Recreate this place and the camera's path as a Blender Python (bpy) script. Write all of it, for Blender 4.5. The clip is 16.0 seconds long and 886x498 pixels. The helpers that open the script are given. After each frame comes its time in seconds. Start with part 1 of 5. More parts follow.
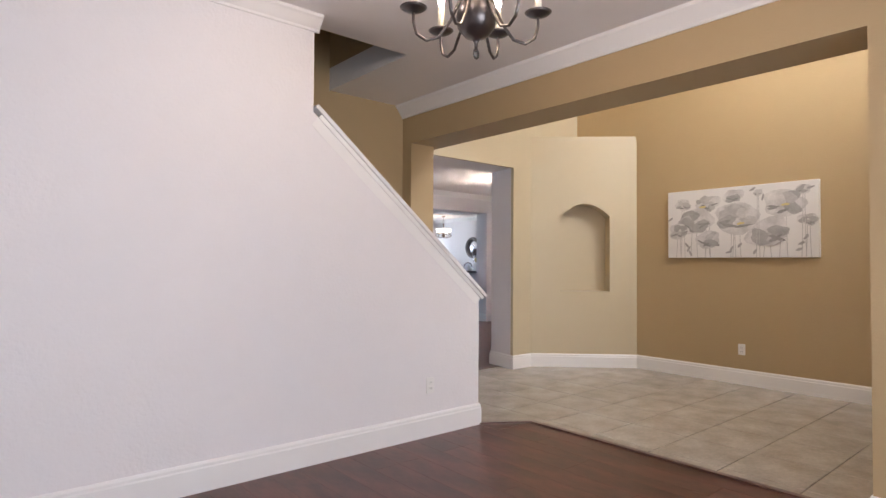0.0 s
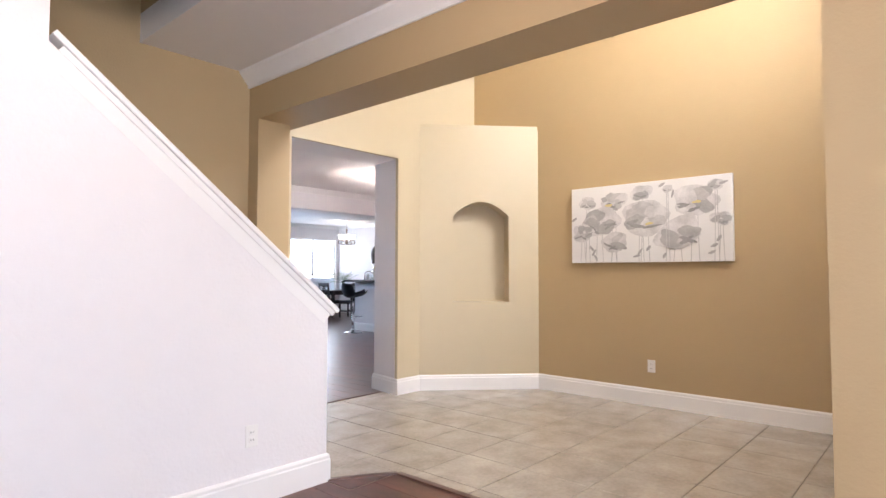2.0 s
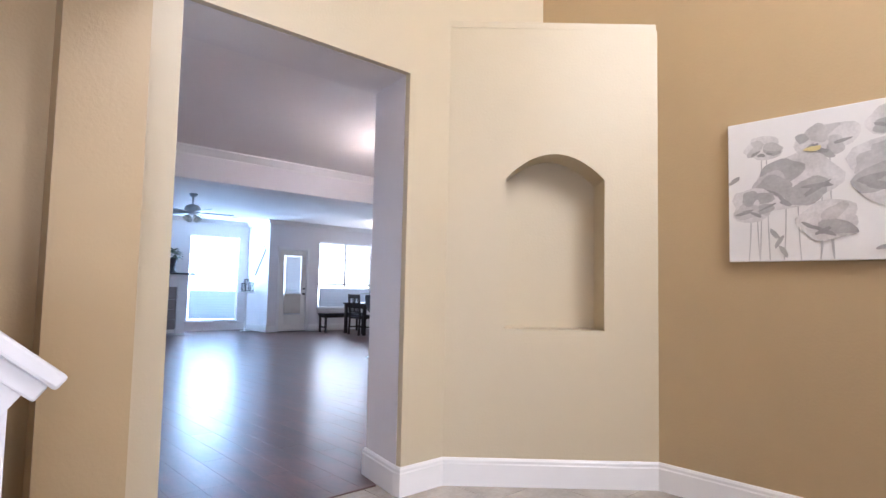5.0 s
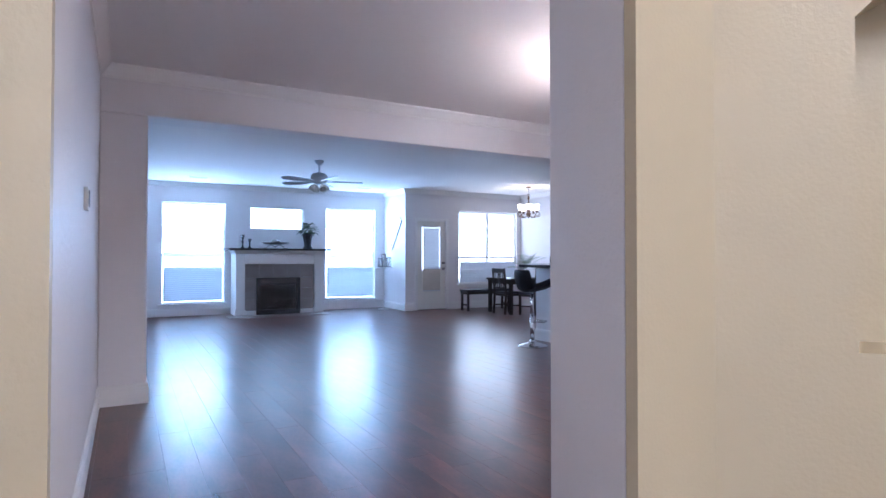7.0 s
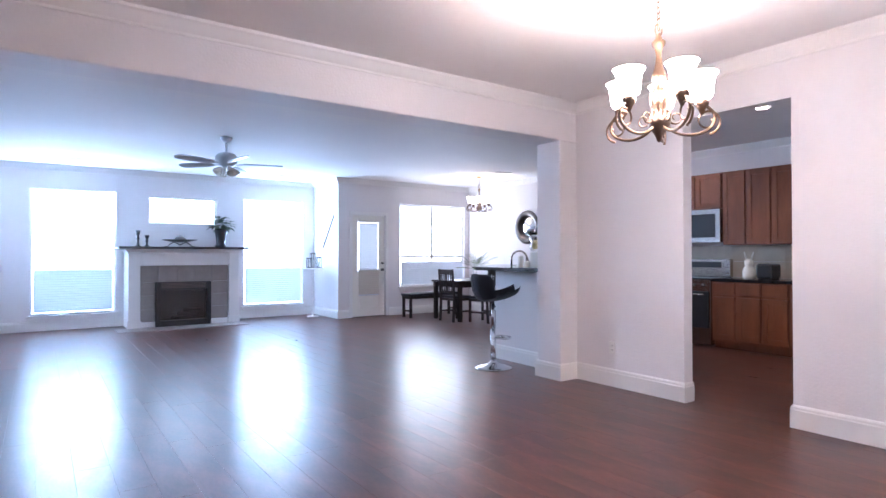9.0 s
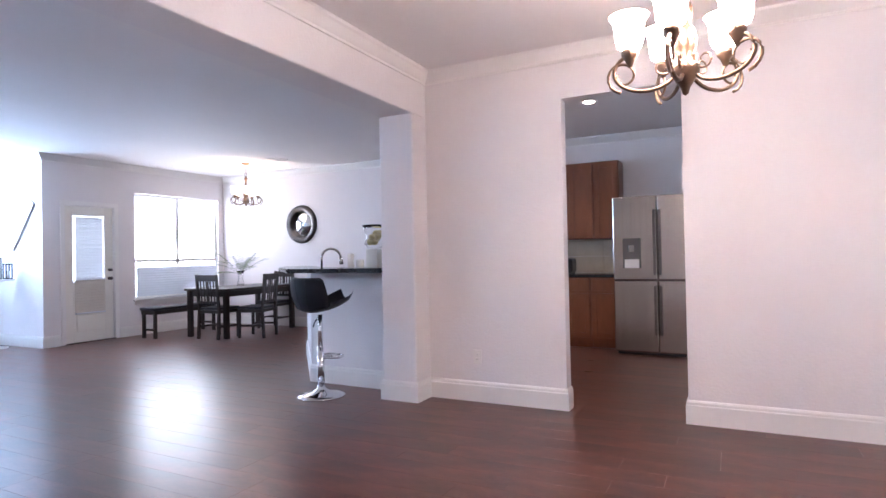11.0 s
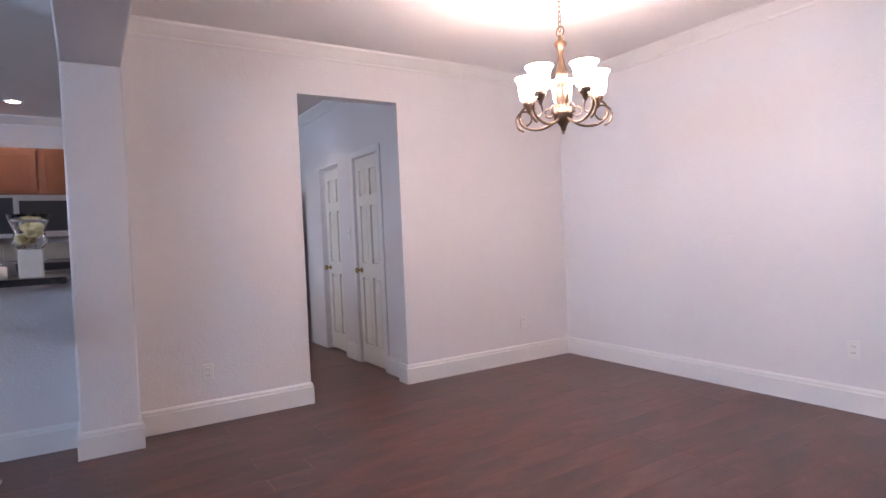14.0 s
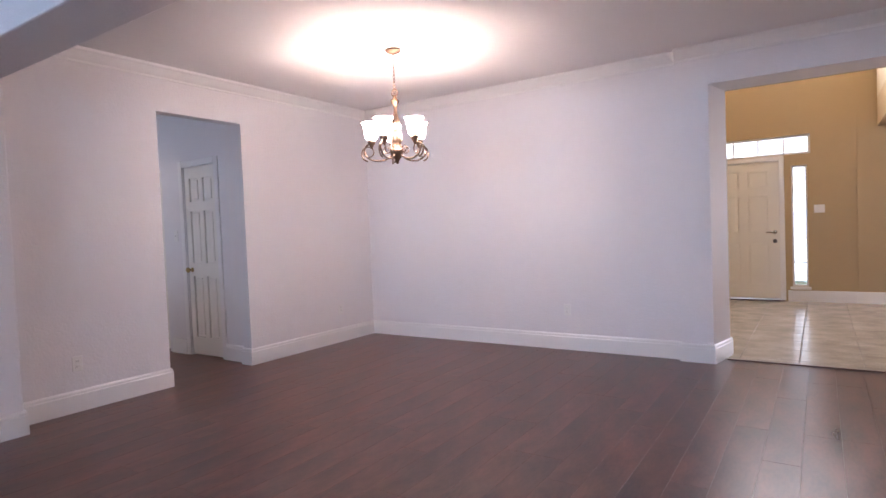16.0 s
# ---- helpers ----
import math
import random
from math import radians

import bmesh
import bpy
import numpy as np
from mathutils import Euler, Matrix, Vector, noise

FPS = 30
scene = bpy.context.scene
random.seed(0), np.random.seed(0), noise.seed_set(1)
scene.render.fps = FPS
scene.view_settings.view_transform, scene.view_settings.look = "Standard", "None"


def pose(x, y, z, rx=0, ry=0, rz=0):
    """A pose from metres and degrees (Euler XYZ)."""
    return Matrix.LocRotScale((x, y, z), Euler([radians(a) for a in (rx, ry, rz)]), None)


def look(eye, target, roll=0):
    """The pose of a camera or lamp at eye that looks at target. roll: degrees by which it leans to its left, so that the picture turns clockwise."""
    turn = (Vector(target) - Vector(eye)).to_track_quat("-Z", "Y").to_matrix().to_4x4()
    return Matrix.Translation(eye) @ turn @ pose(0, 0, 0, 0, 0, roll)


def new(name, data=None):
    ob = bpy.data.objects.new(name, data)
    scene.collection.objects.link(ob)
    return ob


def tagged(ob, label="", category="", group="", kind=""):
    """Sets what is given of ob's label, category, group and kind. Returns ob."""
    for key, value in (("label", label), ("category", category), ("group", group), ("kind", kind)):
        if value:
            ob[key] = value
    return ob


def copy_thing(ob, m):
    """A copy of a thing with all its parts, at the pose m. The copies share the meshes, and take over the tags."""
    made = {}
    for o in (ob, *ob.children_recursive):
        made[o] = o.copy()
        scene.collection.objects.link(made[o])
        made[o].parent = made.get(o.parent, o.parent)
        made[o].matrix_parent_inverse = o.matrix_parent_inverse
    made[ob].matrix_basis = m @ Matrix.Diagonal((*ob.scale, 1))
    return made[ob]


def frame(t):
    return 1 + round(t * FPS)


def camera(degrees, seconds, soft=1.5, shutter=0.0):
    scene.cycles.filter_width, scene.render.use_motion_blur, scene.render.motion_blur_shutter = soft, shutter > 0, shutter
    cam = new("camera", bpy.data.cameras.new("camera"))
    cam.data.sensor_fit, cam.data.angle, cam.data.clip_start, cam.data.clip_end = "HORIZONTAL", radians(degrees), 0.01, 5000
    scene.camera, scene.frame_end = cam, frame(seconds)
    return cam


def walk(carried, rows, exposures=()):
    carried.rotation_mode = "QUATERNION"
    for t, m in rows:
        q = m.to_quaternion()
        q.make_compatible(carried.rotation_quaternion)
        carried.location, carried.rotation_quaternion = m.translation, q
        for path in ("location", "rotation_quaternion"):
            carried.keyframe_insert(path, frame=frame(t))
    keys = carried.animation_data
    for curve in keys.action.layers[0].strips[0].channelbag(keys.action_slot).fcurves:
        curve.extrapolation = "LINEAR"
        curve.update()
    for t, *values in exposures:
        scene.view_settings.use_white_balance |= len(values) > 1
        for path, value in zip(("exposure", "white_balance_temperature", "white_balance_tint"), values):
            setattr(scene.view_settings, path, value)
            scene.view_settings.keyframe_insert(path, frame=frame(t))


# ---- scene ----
cam = camera(75.5, 16.0)
PATH = [
    (0, (0.481, 0.407, 1.25), (1.776, 1.93, 1.302), 0.4),
    (0.5, (0.606, 0.429, 1.247), (2.031, 1.831, 1.299), 0.4),
    (1, (0.847, 0.496, 1.242), (2.321, 1.847, 1.303), 0.2),
    (1.5, (1.145, 0.658, 1.227), (2.63, 1.995, 1.307), 0.2),
    (2, (1.509, 0.856, 1.225), (3.001, 2.185, 1.312), 0.1),
    (2.5, (1.894, 1.093, 1.233), (3.395, 2.412, 1.334), -0.0),
    (3, (2.251, 1.371, 1.222), (3.751, 2.689, 1.334), 0.1),
    (3.2, (2.374, 1.49, 1.215), (3.879, 2.803, 1.33), 0.1),
    (5.3, (3.657, 2.771, 1.162), (4.96, 4.283, 1.292), 1.0),
    (5.5, (3.757, 2.935, 1.172), (5.02, 4.48, 1.294), 0.7),
    (6, (4.023, 3.304, 1.187), (5.189, 4.927, 1.273), -0.1),
    (6.5, (4.204, 3.628, 1.171), (5.262, 5.325, 1.227), -0.1),
    (7, (4.393, 4.018, 1.183), (5.362, 5.768, 1.215), -0.0),
    (7.5, (4.613, 4.386, 1.2), (5.535, 6.161, 1.221), 0.2),
    (8, (4.822, 4.723, 1.199), (5.734, 6.503, 1.222), 0.1),
    (8.5, (5.016, 5.044, 1.220), (5.994, 6.789, 1.240), 0.0),
    (9, (5.147, 5.395, 1.233), (6.297, 7.031, 1.254), -0.1),
    (9.5, (5.184, 5.734, 1.226), (6.512, 7.229, 1.248), -0.3),
    (9.7, (5.194, 5.883, 1.223), (6.603, 7.303, 1.247), -0.4),
    (12, (5.346, 7.864, 1.151), (7.31, 8.243, 1.159), -1.7),
    (12.5, (5.411, 8.253, 1.134), (7.411, 8.268, 1.133), -1.9),
    (13, (5.497, 8.669, 1.176), (7.46, 8.285, 1.16), -2.1),
    (13.5, (5.434, 9.144, 1.221), (7.275, 8.363, 1.191), -2.3),
    (14, (5.292, 9.561, 1.238), (6.988, 8.502, 1.191), -2.5),
    (14.5, (5.167, 9.906, 1.264), (6.701, 8.624, 1.206), -2.6),
    (15, (5.05, 10.243, 1.285), (6.399, 8.767, 1.219), -2.5),
    (15.5, (4.922, 10.598, 1.277), (6.133, 9.008, 1.207), -2.4),
    (16, (4.857, 10.916, 1.261), (5.958, 9.248, 1.192), -2.3),
]
EXPOSURES = [(0.0, -0.25, 6200, 12), (1.2, 0.08, 6100, 12), (3.0, 0.55, 5850, 12), (5.5, 0.08, 5450, 15), (6.5, -0.1, 5250, 15), (8.0, 0.25, 5300, 15), (9.0, 0.6, 5750, 18), (12.0, 0.6, 6150, 20), (13.5, 0.28, 6200, 21), (15.0, 0.0, 6200, 22), (16.0, 0.0, 6200, 22)]
walk(cam, [(t, look(eye, target, roll)) for t, eye, target, roll in PATH], EXPOSURES)


# ---- light ----
world = bpy.data.worlds.new("sky")
scene.world = world
world.use_nodes = True
wn = world.node_tree.nodes
sky = wn.new("ShaderNodeTexSky")
sky.sky_type, sky.sun_disc = "NISHITA", False
sky.sun_elevation, sky.sun_rotation = radians(50), radians(200)
wn["Background"].inputs["Strength"].default_value = 0.12
world.node_tree.links.new(sky.outputs["Color"], wn["Background"].inputs["Color"])

sun = new("sun", bpy.data.lights.new("sun", "SUN"))
sun.data.energy, sun.data.angle, sun.data.color = 3.0, radians(0.6), (1, 0.95, 0.88)
sun.matrix_world = look((0, 0, 0), (-0.5, 0.05, -0.85))


def area_lamp(name, at, to, w, h, watts, colour):
    ob = new(name, bpy.data.lights.new(name, "AREA"))
    ob.data.shape, ob.data.size, ob.data.size_y = "RECTANGLE", w, h
    ob.data.energy, ob.data.color = watts, colour
    ob.matrix_world = look(at, to)
    return ob


def bulb(name, at, watts, colour, radius=0.04):
    ob = new(name, bpy.data.lights.new(name, "POINT"))
    ob.data.energy, ob.data.color, ob.data.shadow_soft_size = watts, colour, radius
    ob.location = at
    return ob


COOL = (0.5, 0.73, 1.0)
DAY = (0.86, 0.92, 1.0)
WARM = (1.0, 0.74, 0.5)
area_lamp("daylight", (5.6, 16.98, 1.3), (5.6, 10, 0.6), 1.3, 2.1, 205, COOL)
area_lamp("daylight", (8.97, 16.98, 1.3), (8.97, 10, 0.6), 1.3, 2.1, 205, COOL)
area_lamp("daylight", (7.25, 16.98, 2.08), (7.25, 10, 1), 1.2, 0.5, 14, COOL)
area_lamp("daylight", (12.14, 15.78, 1.5), (12.14, 10, 0.8), 1.6, 1.6, 48, DAY)
area_lamp("daylight", (5.4, 0.98, 4.1), (6.2, 5, 2.2), 1.8, 1.5, 120, (1, 0.97, 0.95))
# added fill lamp outside an invented, unseen opening; it brightens the hall
area_lamp("daylight", (1.2, -2.05, 1.5), (1.6, 3.6, 1.2), 2.6, 1.8, 130, (0.93, 0.94, 1.0))


# ---- materials ----
def material(name, colour, rough=0.6, metal=0.0, var=0.06, scale=3.0, bump=0.0, bscale=60.0, spec=0.5, random_value=0.0,
             coat=0.0, alpha=1.0, stretch=(1, 1, 1), rough_var=0.0, fine=0.45, width=0.375):
    """Principled material with two scales of colour variation and a fine relief."""
    m = bpy.data.materials.new(name)
    m.use_nodes = True
    n, l = m.node_tree.nodes, m.node_tree.links
    p = n["Principled BSDF"]
    p.inputs["Roughness"].default_value, p.inputs["Metallic"].default_value = rough, metal
    p.inputs["Specular IOR Level"].default_value = spec
    p.inputs["Coat Weight"].default_value = coat
    co = n.new("ShaderNodeTexCoord")
    mp = n.new("ShaderNodeMapping")
    mp.inputs["Scale"].default_value = stretch
    l.new(co.outputs["Object"], mp.inputs["Vector"])
    big, small = n.new("ShaderNodeTexNoise"), n.new("ShaderNodeTexNoise")
    big.inputs["Scale"].default_value, small.inputs["Scale"].default_value = scale, scale * 9
    big.inputs["Detail"].default_value = small.inputs["Detail"].default_value = 4
    l.new(mp.outputs["Vector"], big.inputs["Vector"])
    l.new(mp.outputs["Vector"], small.inputs["Vector"])
    mix = n.new("ShaderNodeMath")
    mix.operation = "MULTIPLY_ADD"
    mix.inputs[1].default_value = fine
    l.new(small.outputs["Fac"], mix.inputs[0])
    l.new(big.outputs["Fac"], mix.inputs[2])
    rng = n.new("ShaderNodeMapRange")
    rng.inputs["From Min"].default_value, rng.inputs["From Max"].default_value = 0.5 + 0.5 * fine - width, 0.5 + 0.5 * fine + width
    rng.inputs["To Min"].default_value, rng.inputs["To Max"].default_value = 1 - var, 1 + var
    l.new(mix.outputs[0], rng.inputs["Value"])
    last = rng.outputs["Result"]
    if random_value:
        info, geo = n.new("ShaderNodeObjectInfo"), n.new("ShaderNodeNewGeometry")
        both, wrap, span, mul = (n.new("ShaderNodeMath") for _ in range(4))
        both.operation, wrap.operation, span.operation, mul.operation = "ADD", "FRACT", "MULTIPLY_ADD", "MULTIPLY"
        l.new(info.outputs["Random"], both.inputs[0])
        l.new(geo.outputs["Random Per Island"], both.inputs[1])
        l.new(both.outputs[0], wrap.inputs[0])
        l.new(wrap.outputs[0], span.inputs[0])
        span.inputs[1].default_value, span.inputs[2].default_value = 2 * random_value, 1 - random_value
        l.new(last, mul.inputs[0])
        l.new(span.outputs[0], mul.inputs[1])
        last = mul.outputs[0]
    hsv = n.new("ShaderNodeHueSaturation")
    hsv.inputs["Color"].default_value = (*colour, 1)
    l.new(last, hsv.inputs["Value"])
    l.new(hsv.outputs["Color"], p.inputs["Base Color"])
    if rough_var:
        rr = n.new("ShaderNodeMapRange")
        rr.inputs["To Min"].default_value, rr.inputs["To Max"].default_value = rough - rough_var, rough + rough_var
        l.new(big.outputs["Fac"], rr.inputs["Value"])
        l.new(rr.outputs["Result"], p.inputs["Roughness"])
    if bump:
        bn, bt = n.new("ShaderNodeBump"), n.new("ShaderNodeTexNoise")
        bt.inputs["Scale"].default_value, bt.inputs["Detail"].default_value = bscale, 3
        l.new(mp.outputs["Vector"], bt.inputs["Vector"])
        bn.inputs["Strength"].default_value, bn.inputs["Distance"].default_value = bump, 0.004
        l.new(bt.outputs["Fac"], bn.inputs["Height"])
        l.new(bn.outputs["Normal"], p.inputs["Normal"])
    return m


def glowing(name, colour, strength):
    m = bpy.data.materials.new(name)
    m.use_nodes = True
    p = m.node_tree.nodes["Principled BSDF"]
    p.inputs["Base Color"].default_value = (*colour, 1)
    p.inputs["Emission Color"].default_value = (*colour, 1)
    p.inputs["Emission Strength"].default_value = strength
    return m


def glass(name, rough=0.0, tint=(1, 1, 1)):
    m = bpy.data.materials.new(name)
    m.use_nodes = True
    p = m.node_tree.nodes["Principled BSDF"]
    p.inputs["Base Color"].default_value = (*tint, 1)
    p.inputs["Transmission Weight"].default_value = 1.0
    p.inputs["Roughness"].default_value, p.inputs["IOR"].default_value = rough, 1.45
    return m


M_WHITE = material("white wall paint", (0.80, 0.768, 0.768), 0.55, var=0.025, scale=1.2, bump=0.6, bscale=60)
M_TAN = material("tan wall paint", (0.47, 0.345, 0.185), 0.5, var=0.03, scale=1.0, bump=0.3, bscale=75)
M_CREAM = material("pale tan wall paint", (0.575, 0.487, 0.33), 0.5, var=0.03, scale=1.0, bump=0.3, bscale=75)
M_CEIL = material("ceiling paint", (0.84, 0.81, 0.795), 0.8, var=0.02, scale=1.5, bump=0.4, bscale=90)
M_TRIM = material("white trim enamel", (0.84, 0.82, 0.80), 0.3, var=0.02, scale=2)
M_DOOR = material("white door enamel", (0.84, 0.81, 0.745), 0.32, var=0.02, scale=2)
M_WOOD = material("dark plank flooring", (0.098, 0.039, 0.029), 0.3, var=0.62, scale=1.7, bump=0.03, bscale=10, random_value=0.17,
                  stretch=(4.5, 1.3, 1), rough_var=0.06, fine=0.3, spec=0.45, width=0.24)
M_GAP = material("dark floor underlay", (0.02, 0.012, 0.01), 0.8)
M_TILE = material("beige stone tile", (0.41, 0.365, 0.31), 0.24, var=0.3, scale=4.5, bump=0.12, bscale=14, random_value=0.05, rough_var=0.06)
M_GROUT = material("grey grout", (0.29, 0.25, 0.21), 0.85, var=0.1, scale=8)
M_CAB = material("cherry cabinet wood", (0.19, 0.064, 0.027), 0.35, var=0.3, scale=2.5, stretch=(3, 3, 0.5))
M_ESPRESSO = material("espresso stained wood", (0.022, 0.013, 0.012), 0.32, var=0.3, scale=4, stretch=(3, 3, 0.6))
M_BLACK = material("black metal", (0.012, 0.012, 0.016), 0.35, var=0.1)
M_LEATHER = material("black leatherette", (0.014, 0.014, 0.022), 0.42, var=0.15, scale=6, bump=0.4, bscale=160)
M_GRANITE = material("black granite", (0.018, 0.016, 0.018), 0.12, var=0.6, scale=30)
M_STEEL = material("brushed steel", (0.50, 0.47, 0.44), 0.18, 1.0, var=0.08, scale=3, stretch=(10, 10, 0.4), bump=0.05, bscale=30)
M_CHROME = material("chrome", (0.75, 0.75, 0.77), 0.1, 1.0, var=0.03)
M_BRASS = material("satin brass", (0.5, 0.36, 0.16), 0.28, 1.0, var=0.1)
M_BRONZE = material("antique bronze", (0.17, 0.11, 0.075), 0.35, 0.85, var=0.25, scale=12)
M_PEWTER = material("dark pewter", (0.13, 0.115, 0.11), 0.33, 0.9, var=0.2, scale=10)
M_SHADE = glowing("lit frosted glass shade", (1.0, 0.85, 0.74), 55.0)
M_CANDLE = material("ivory candle sleeve", (0.8, 0.74, 0.6), 0.5)
M_SHADE_DIM = glowing("softly lit frosted glass shade", (1.0, 0.88, 0.74), 7.0)
M_SKY = glowing("bright overcast outdoors", (0.78, 0.89, 1.0), 2.2)
M_GLASS = glass("window glass")
M_VASE = glass("clear vase glass")
M_MIRROR = material("mirror silver", (0.85, 0.87, 0.9), 0.03, 1.0, var=0.0)
M_GAUZE = material("sheer shade fabric", (0.9, 0.93, 0.97), 0.9, var=0.02, scale=5)
M_BLIND = material("cellular shade fabric", (0.62, 0.66, 0.72), 0.9, var=0.03, scale=5)
M_SLATE = material("grey hearth tile", (0.30, 0.27, 0.255), 0.4, var=0.18, scale=5)
M_LEAF = material("green leaves", (0.055, 0.095, 0.04), 0.5, var=0.35, scale=14, random_value=0.3)
M_PALE_LEAF = material("pale sage leaves", (0.20, 0.25, 0.13), 0.5, var=0.3, scale=14, random_value=0.25)
M_CANVAS = material("white stretched canvas", (0.78, 0.76, 0.74), 0.75, var=0.03, scale=4, bump=0.2, bscale=250)
M_PLATE = material("white plastic plate", (0.82, 0.80, 0.77), 0.35, var=0.01)
M_SLOT = material("dark slot", (0.1, 0.09, 0.085), 0.6)
M_CERAMIC = material("white glazed ceramic", (0.78, 0.75, 0.68), 0.25, var=0.05)
M_FAN = material("white fan enamel", (0.55, 0.58, 0.62), 0.35, var=0.03)
M_BACKSPLASH = material("beige backsplash stone", (0.48, 0.40, 0.31), 0.4, var=0.15, scale=6)
M_STAIN = material("stair tread wood", (0.10, 0.05, 0.038), 0.35, var=0.3, scale=3, stretch=(1, 4, 1))


for m_, mix_ in ((M_BLIND, 0.17), (M_GAUZE, 0.6)):
    n_, l_ = m_.node_tree.nodes, m_.node_tree.links
    tr_, mx_ = n_.new("ShaderNodeBsdfTranslucent"), n_.new("ShaderNodeMixShader")
    mx_.inputs[0].default_value = mix_
    tr_.inputs["Color"].default_value = (0.9, 0.92, 0.95, 1)
    l_.new(n_["Principled BSDF"].outputs[0], mx_.inputs[1])
    l_.new(tr_.outputs[0], mx_.inputs[2])
    l_.new(mx_.outputs[0], n_["Material Output"].inputs["Surface"])


# ---- mesh helpers ----
def box(bm, x0, y0, z0, x1, y1, z1, bevel=0.0):
    vs = bmesh.ops.create_cube(bm, size=1)["verts"]
    bmesh.ops.transform(bm, matrix=Matrix.LocRotScale(((x0 + x1) / 2, (y0 + y1) / 2, (z0 + z1) / 2), None,
                        (abs(x1 - x0), abs(y1 - y0), abs(z1 - z0))), verts=vs)
    if bevel:
        es = list({e for v in vs for e in v.link_edges})
        bmesh.ops.bevel(bm, geom=es, offset=bevel, segments=2, profile=0.5, affect="EDGES")


def prism(bm, pts, h0, h1, axis="z"):
    """A closed prism over a plan outline; axis names the direction of extrusion."""
    def put(a, b, h):
        return {"z": (a, b, h), "y": (a, h, b), "x": (h, a, b)}[axis]
    lo = [bm.verts.new(put(a, b, h0)) for a, b in pts]
    hi = [bm.verts.new(put(a, b, h1)) for a, b in pts]
    k = len(pts)
    fs = [bm.faces.new(lo), bm.faces.new(hi)] + [bm.faces.new((lo[i], lo[(i + 1) % k], hi[(i + 1) % k], hi[i])) for i in range(k)]
    bmesh.ops.recalc_face_normals(bm, faces=fs)


def lathe(bm, profile, at=(0, 0, 0), segs=20, caps=True):
    """A turned solid from (radius, height) pairs."""
    rings = []
    for r, z in profile:
        rings.append([bm.verts.new((at[0] + max(r, 1e-4) * math.cos(2 * math.pi * i / segs), at[1] + max(r, 1e-4) * math.sin(2 * math.pi * i / segs), at[2] + z))
                      for i in range(segs)])
    fs = []
    for a, b in zip(rings, rings[1:]):
        for i in range(segs):
            fs.append(bm.faces.new((a[i], a[(i + 1) % segs], b[(i + 1) % segs], b[i])))
    for f in fs:
        f.smooth = True
    if caps:
        fs += [bm.faces.new(rings[0][::-1]), bm.faces.new(rings[-1])]
    bmesh.ops.recalc_face_normals(bm, faces=fs)


def tube(bm, pts, radius, segs=8, taper=1.0):
    """A round bar along a line of points."""
    pts = [Vector(p) for p in pts]
    rings = []
    ref = Vector((0.13, 0.27, 0.95))
    for i, p in enumerate(pts):
        d = (pts[min(i + 1, len(pts) - 1)] - pts[max(i - 1, 0)]).normalized()
        a = d.cross(ref)
        if a.length < 0.05:
            a = d.cross(Vector((1, 0, 0)))
        a.normalize()
        b = d.cross(a)
        r = radius * (1 + (taper - 1) * i / max(len(pts) - 1, 1))
        rings.append([bm.verts.new(p + r * (a * math.cos(2 * math.pi * k / segs) + b * math.sin(2 * math.pi * k / segs))) for k in range(segs)])
    fs = []
    for a, b in zip(rings, rings[1:]):
        for k in range(segs):
            fs.append(bm.faces.new((a[k], a[(k + 1) % segs], b[(k + 1) % segs], b[k])))
    fs += [bm.faces.new(rings[0][::-1]), bm.faces.new(rings[-1])]
    bmesh.ops.recalc_face_normals(bm, faces=fs)
    for f in fs:
        f.smooth = True


def part(name, bm, mat, parent=None, label="", at=None):
    me = bpy.data.meshes.new(name)
    bm.normal_update()
    bm.to_mesh(me)
    bm.free()
    me.materials.append(mat)
    ob = new(name, me)
    if parent:
        ob.parent = parent
    if at is not None:
        ob.matrix_basis = at
    if label:
        ob["label"] = label
    return ob


def boxes(name, mat, rows, parent=None, bevel=0.0, label="", at=None):
    bm = bmesh.new()
    for r in rows:
        box(bm, *r, bevel)
    return part(name, bm, mat, parent, label, at)


def structure(name, mat, rows, label, category, bevel=0.0):
    return tagged(boxes(name, mat, rows, bevel=bevel), label, category, kind="structure")


def thing(name, at, label, category, group=""):
    return tagged(set_at(new(name), at), label, category, group)


def set_at(ob, m):
    ob.matrix_basis = m
    return ob


# ---- large structure ----
HALL_Z, DIN_Z, FOY_Z = 2.80, 2.74, 5.3
structure("floor", M_GAP, [(-1.4, -2.3, -0.2, 4.0, 5.2, -0.012), (4.0, -0.2, -0.2, 7.1, 5.32, -0.012), (4.0, 5.32, -0.2, 13.6, 17.1, -0.012)],
          "dark subfloor under planks and tiles", "floor")

# hall with the stair
structure("wall_hall_west", M_WHITE, [(-1.4, -2.2, 0, -1.28, 5.08, HALL_Z)], "plain white painted hall wall", "wall")
# never in view; the opening is made up to admit the fill lamp
structure("wall_hall_south", M_WHITE, [(-1.4, -2.2, 0, -0.1, -2.08, HALL_Z), (2.5, -2.2, 0, 3.82, -2.08, HALL_Z),
          (-0.1, -2.2, 0, 2.5, -2.08, 0.6), (-0.1, -2.2, 2.4, 2.5, -2.08, HALL_Z)], "plain white unseen hall wall with an opening added for light", "wall")
structure("wall_hall_east", M_TAN, [(3.82, -2.2, 0, 4.10, 1.17, HALL_Z), (4.10, 1.15, 0, 4.42, 1.17, HALL_Z)], "tan painted wall beside the foyer opening", "wall")
structure("beam_hall", M_TAN, [(3.82, 1.17, 2.42, 4.10, 4.82, HALL_Z), (4.10, 1.17, 2.42, 4.19, 5.08, HALL_Z)], "tan painted beam over the foyer opening", "beam")
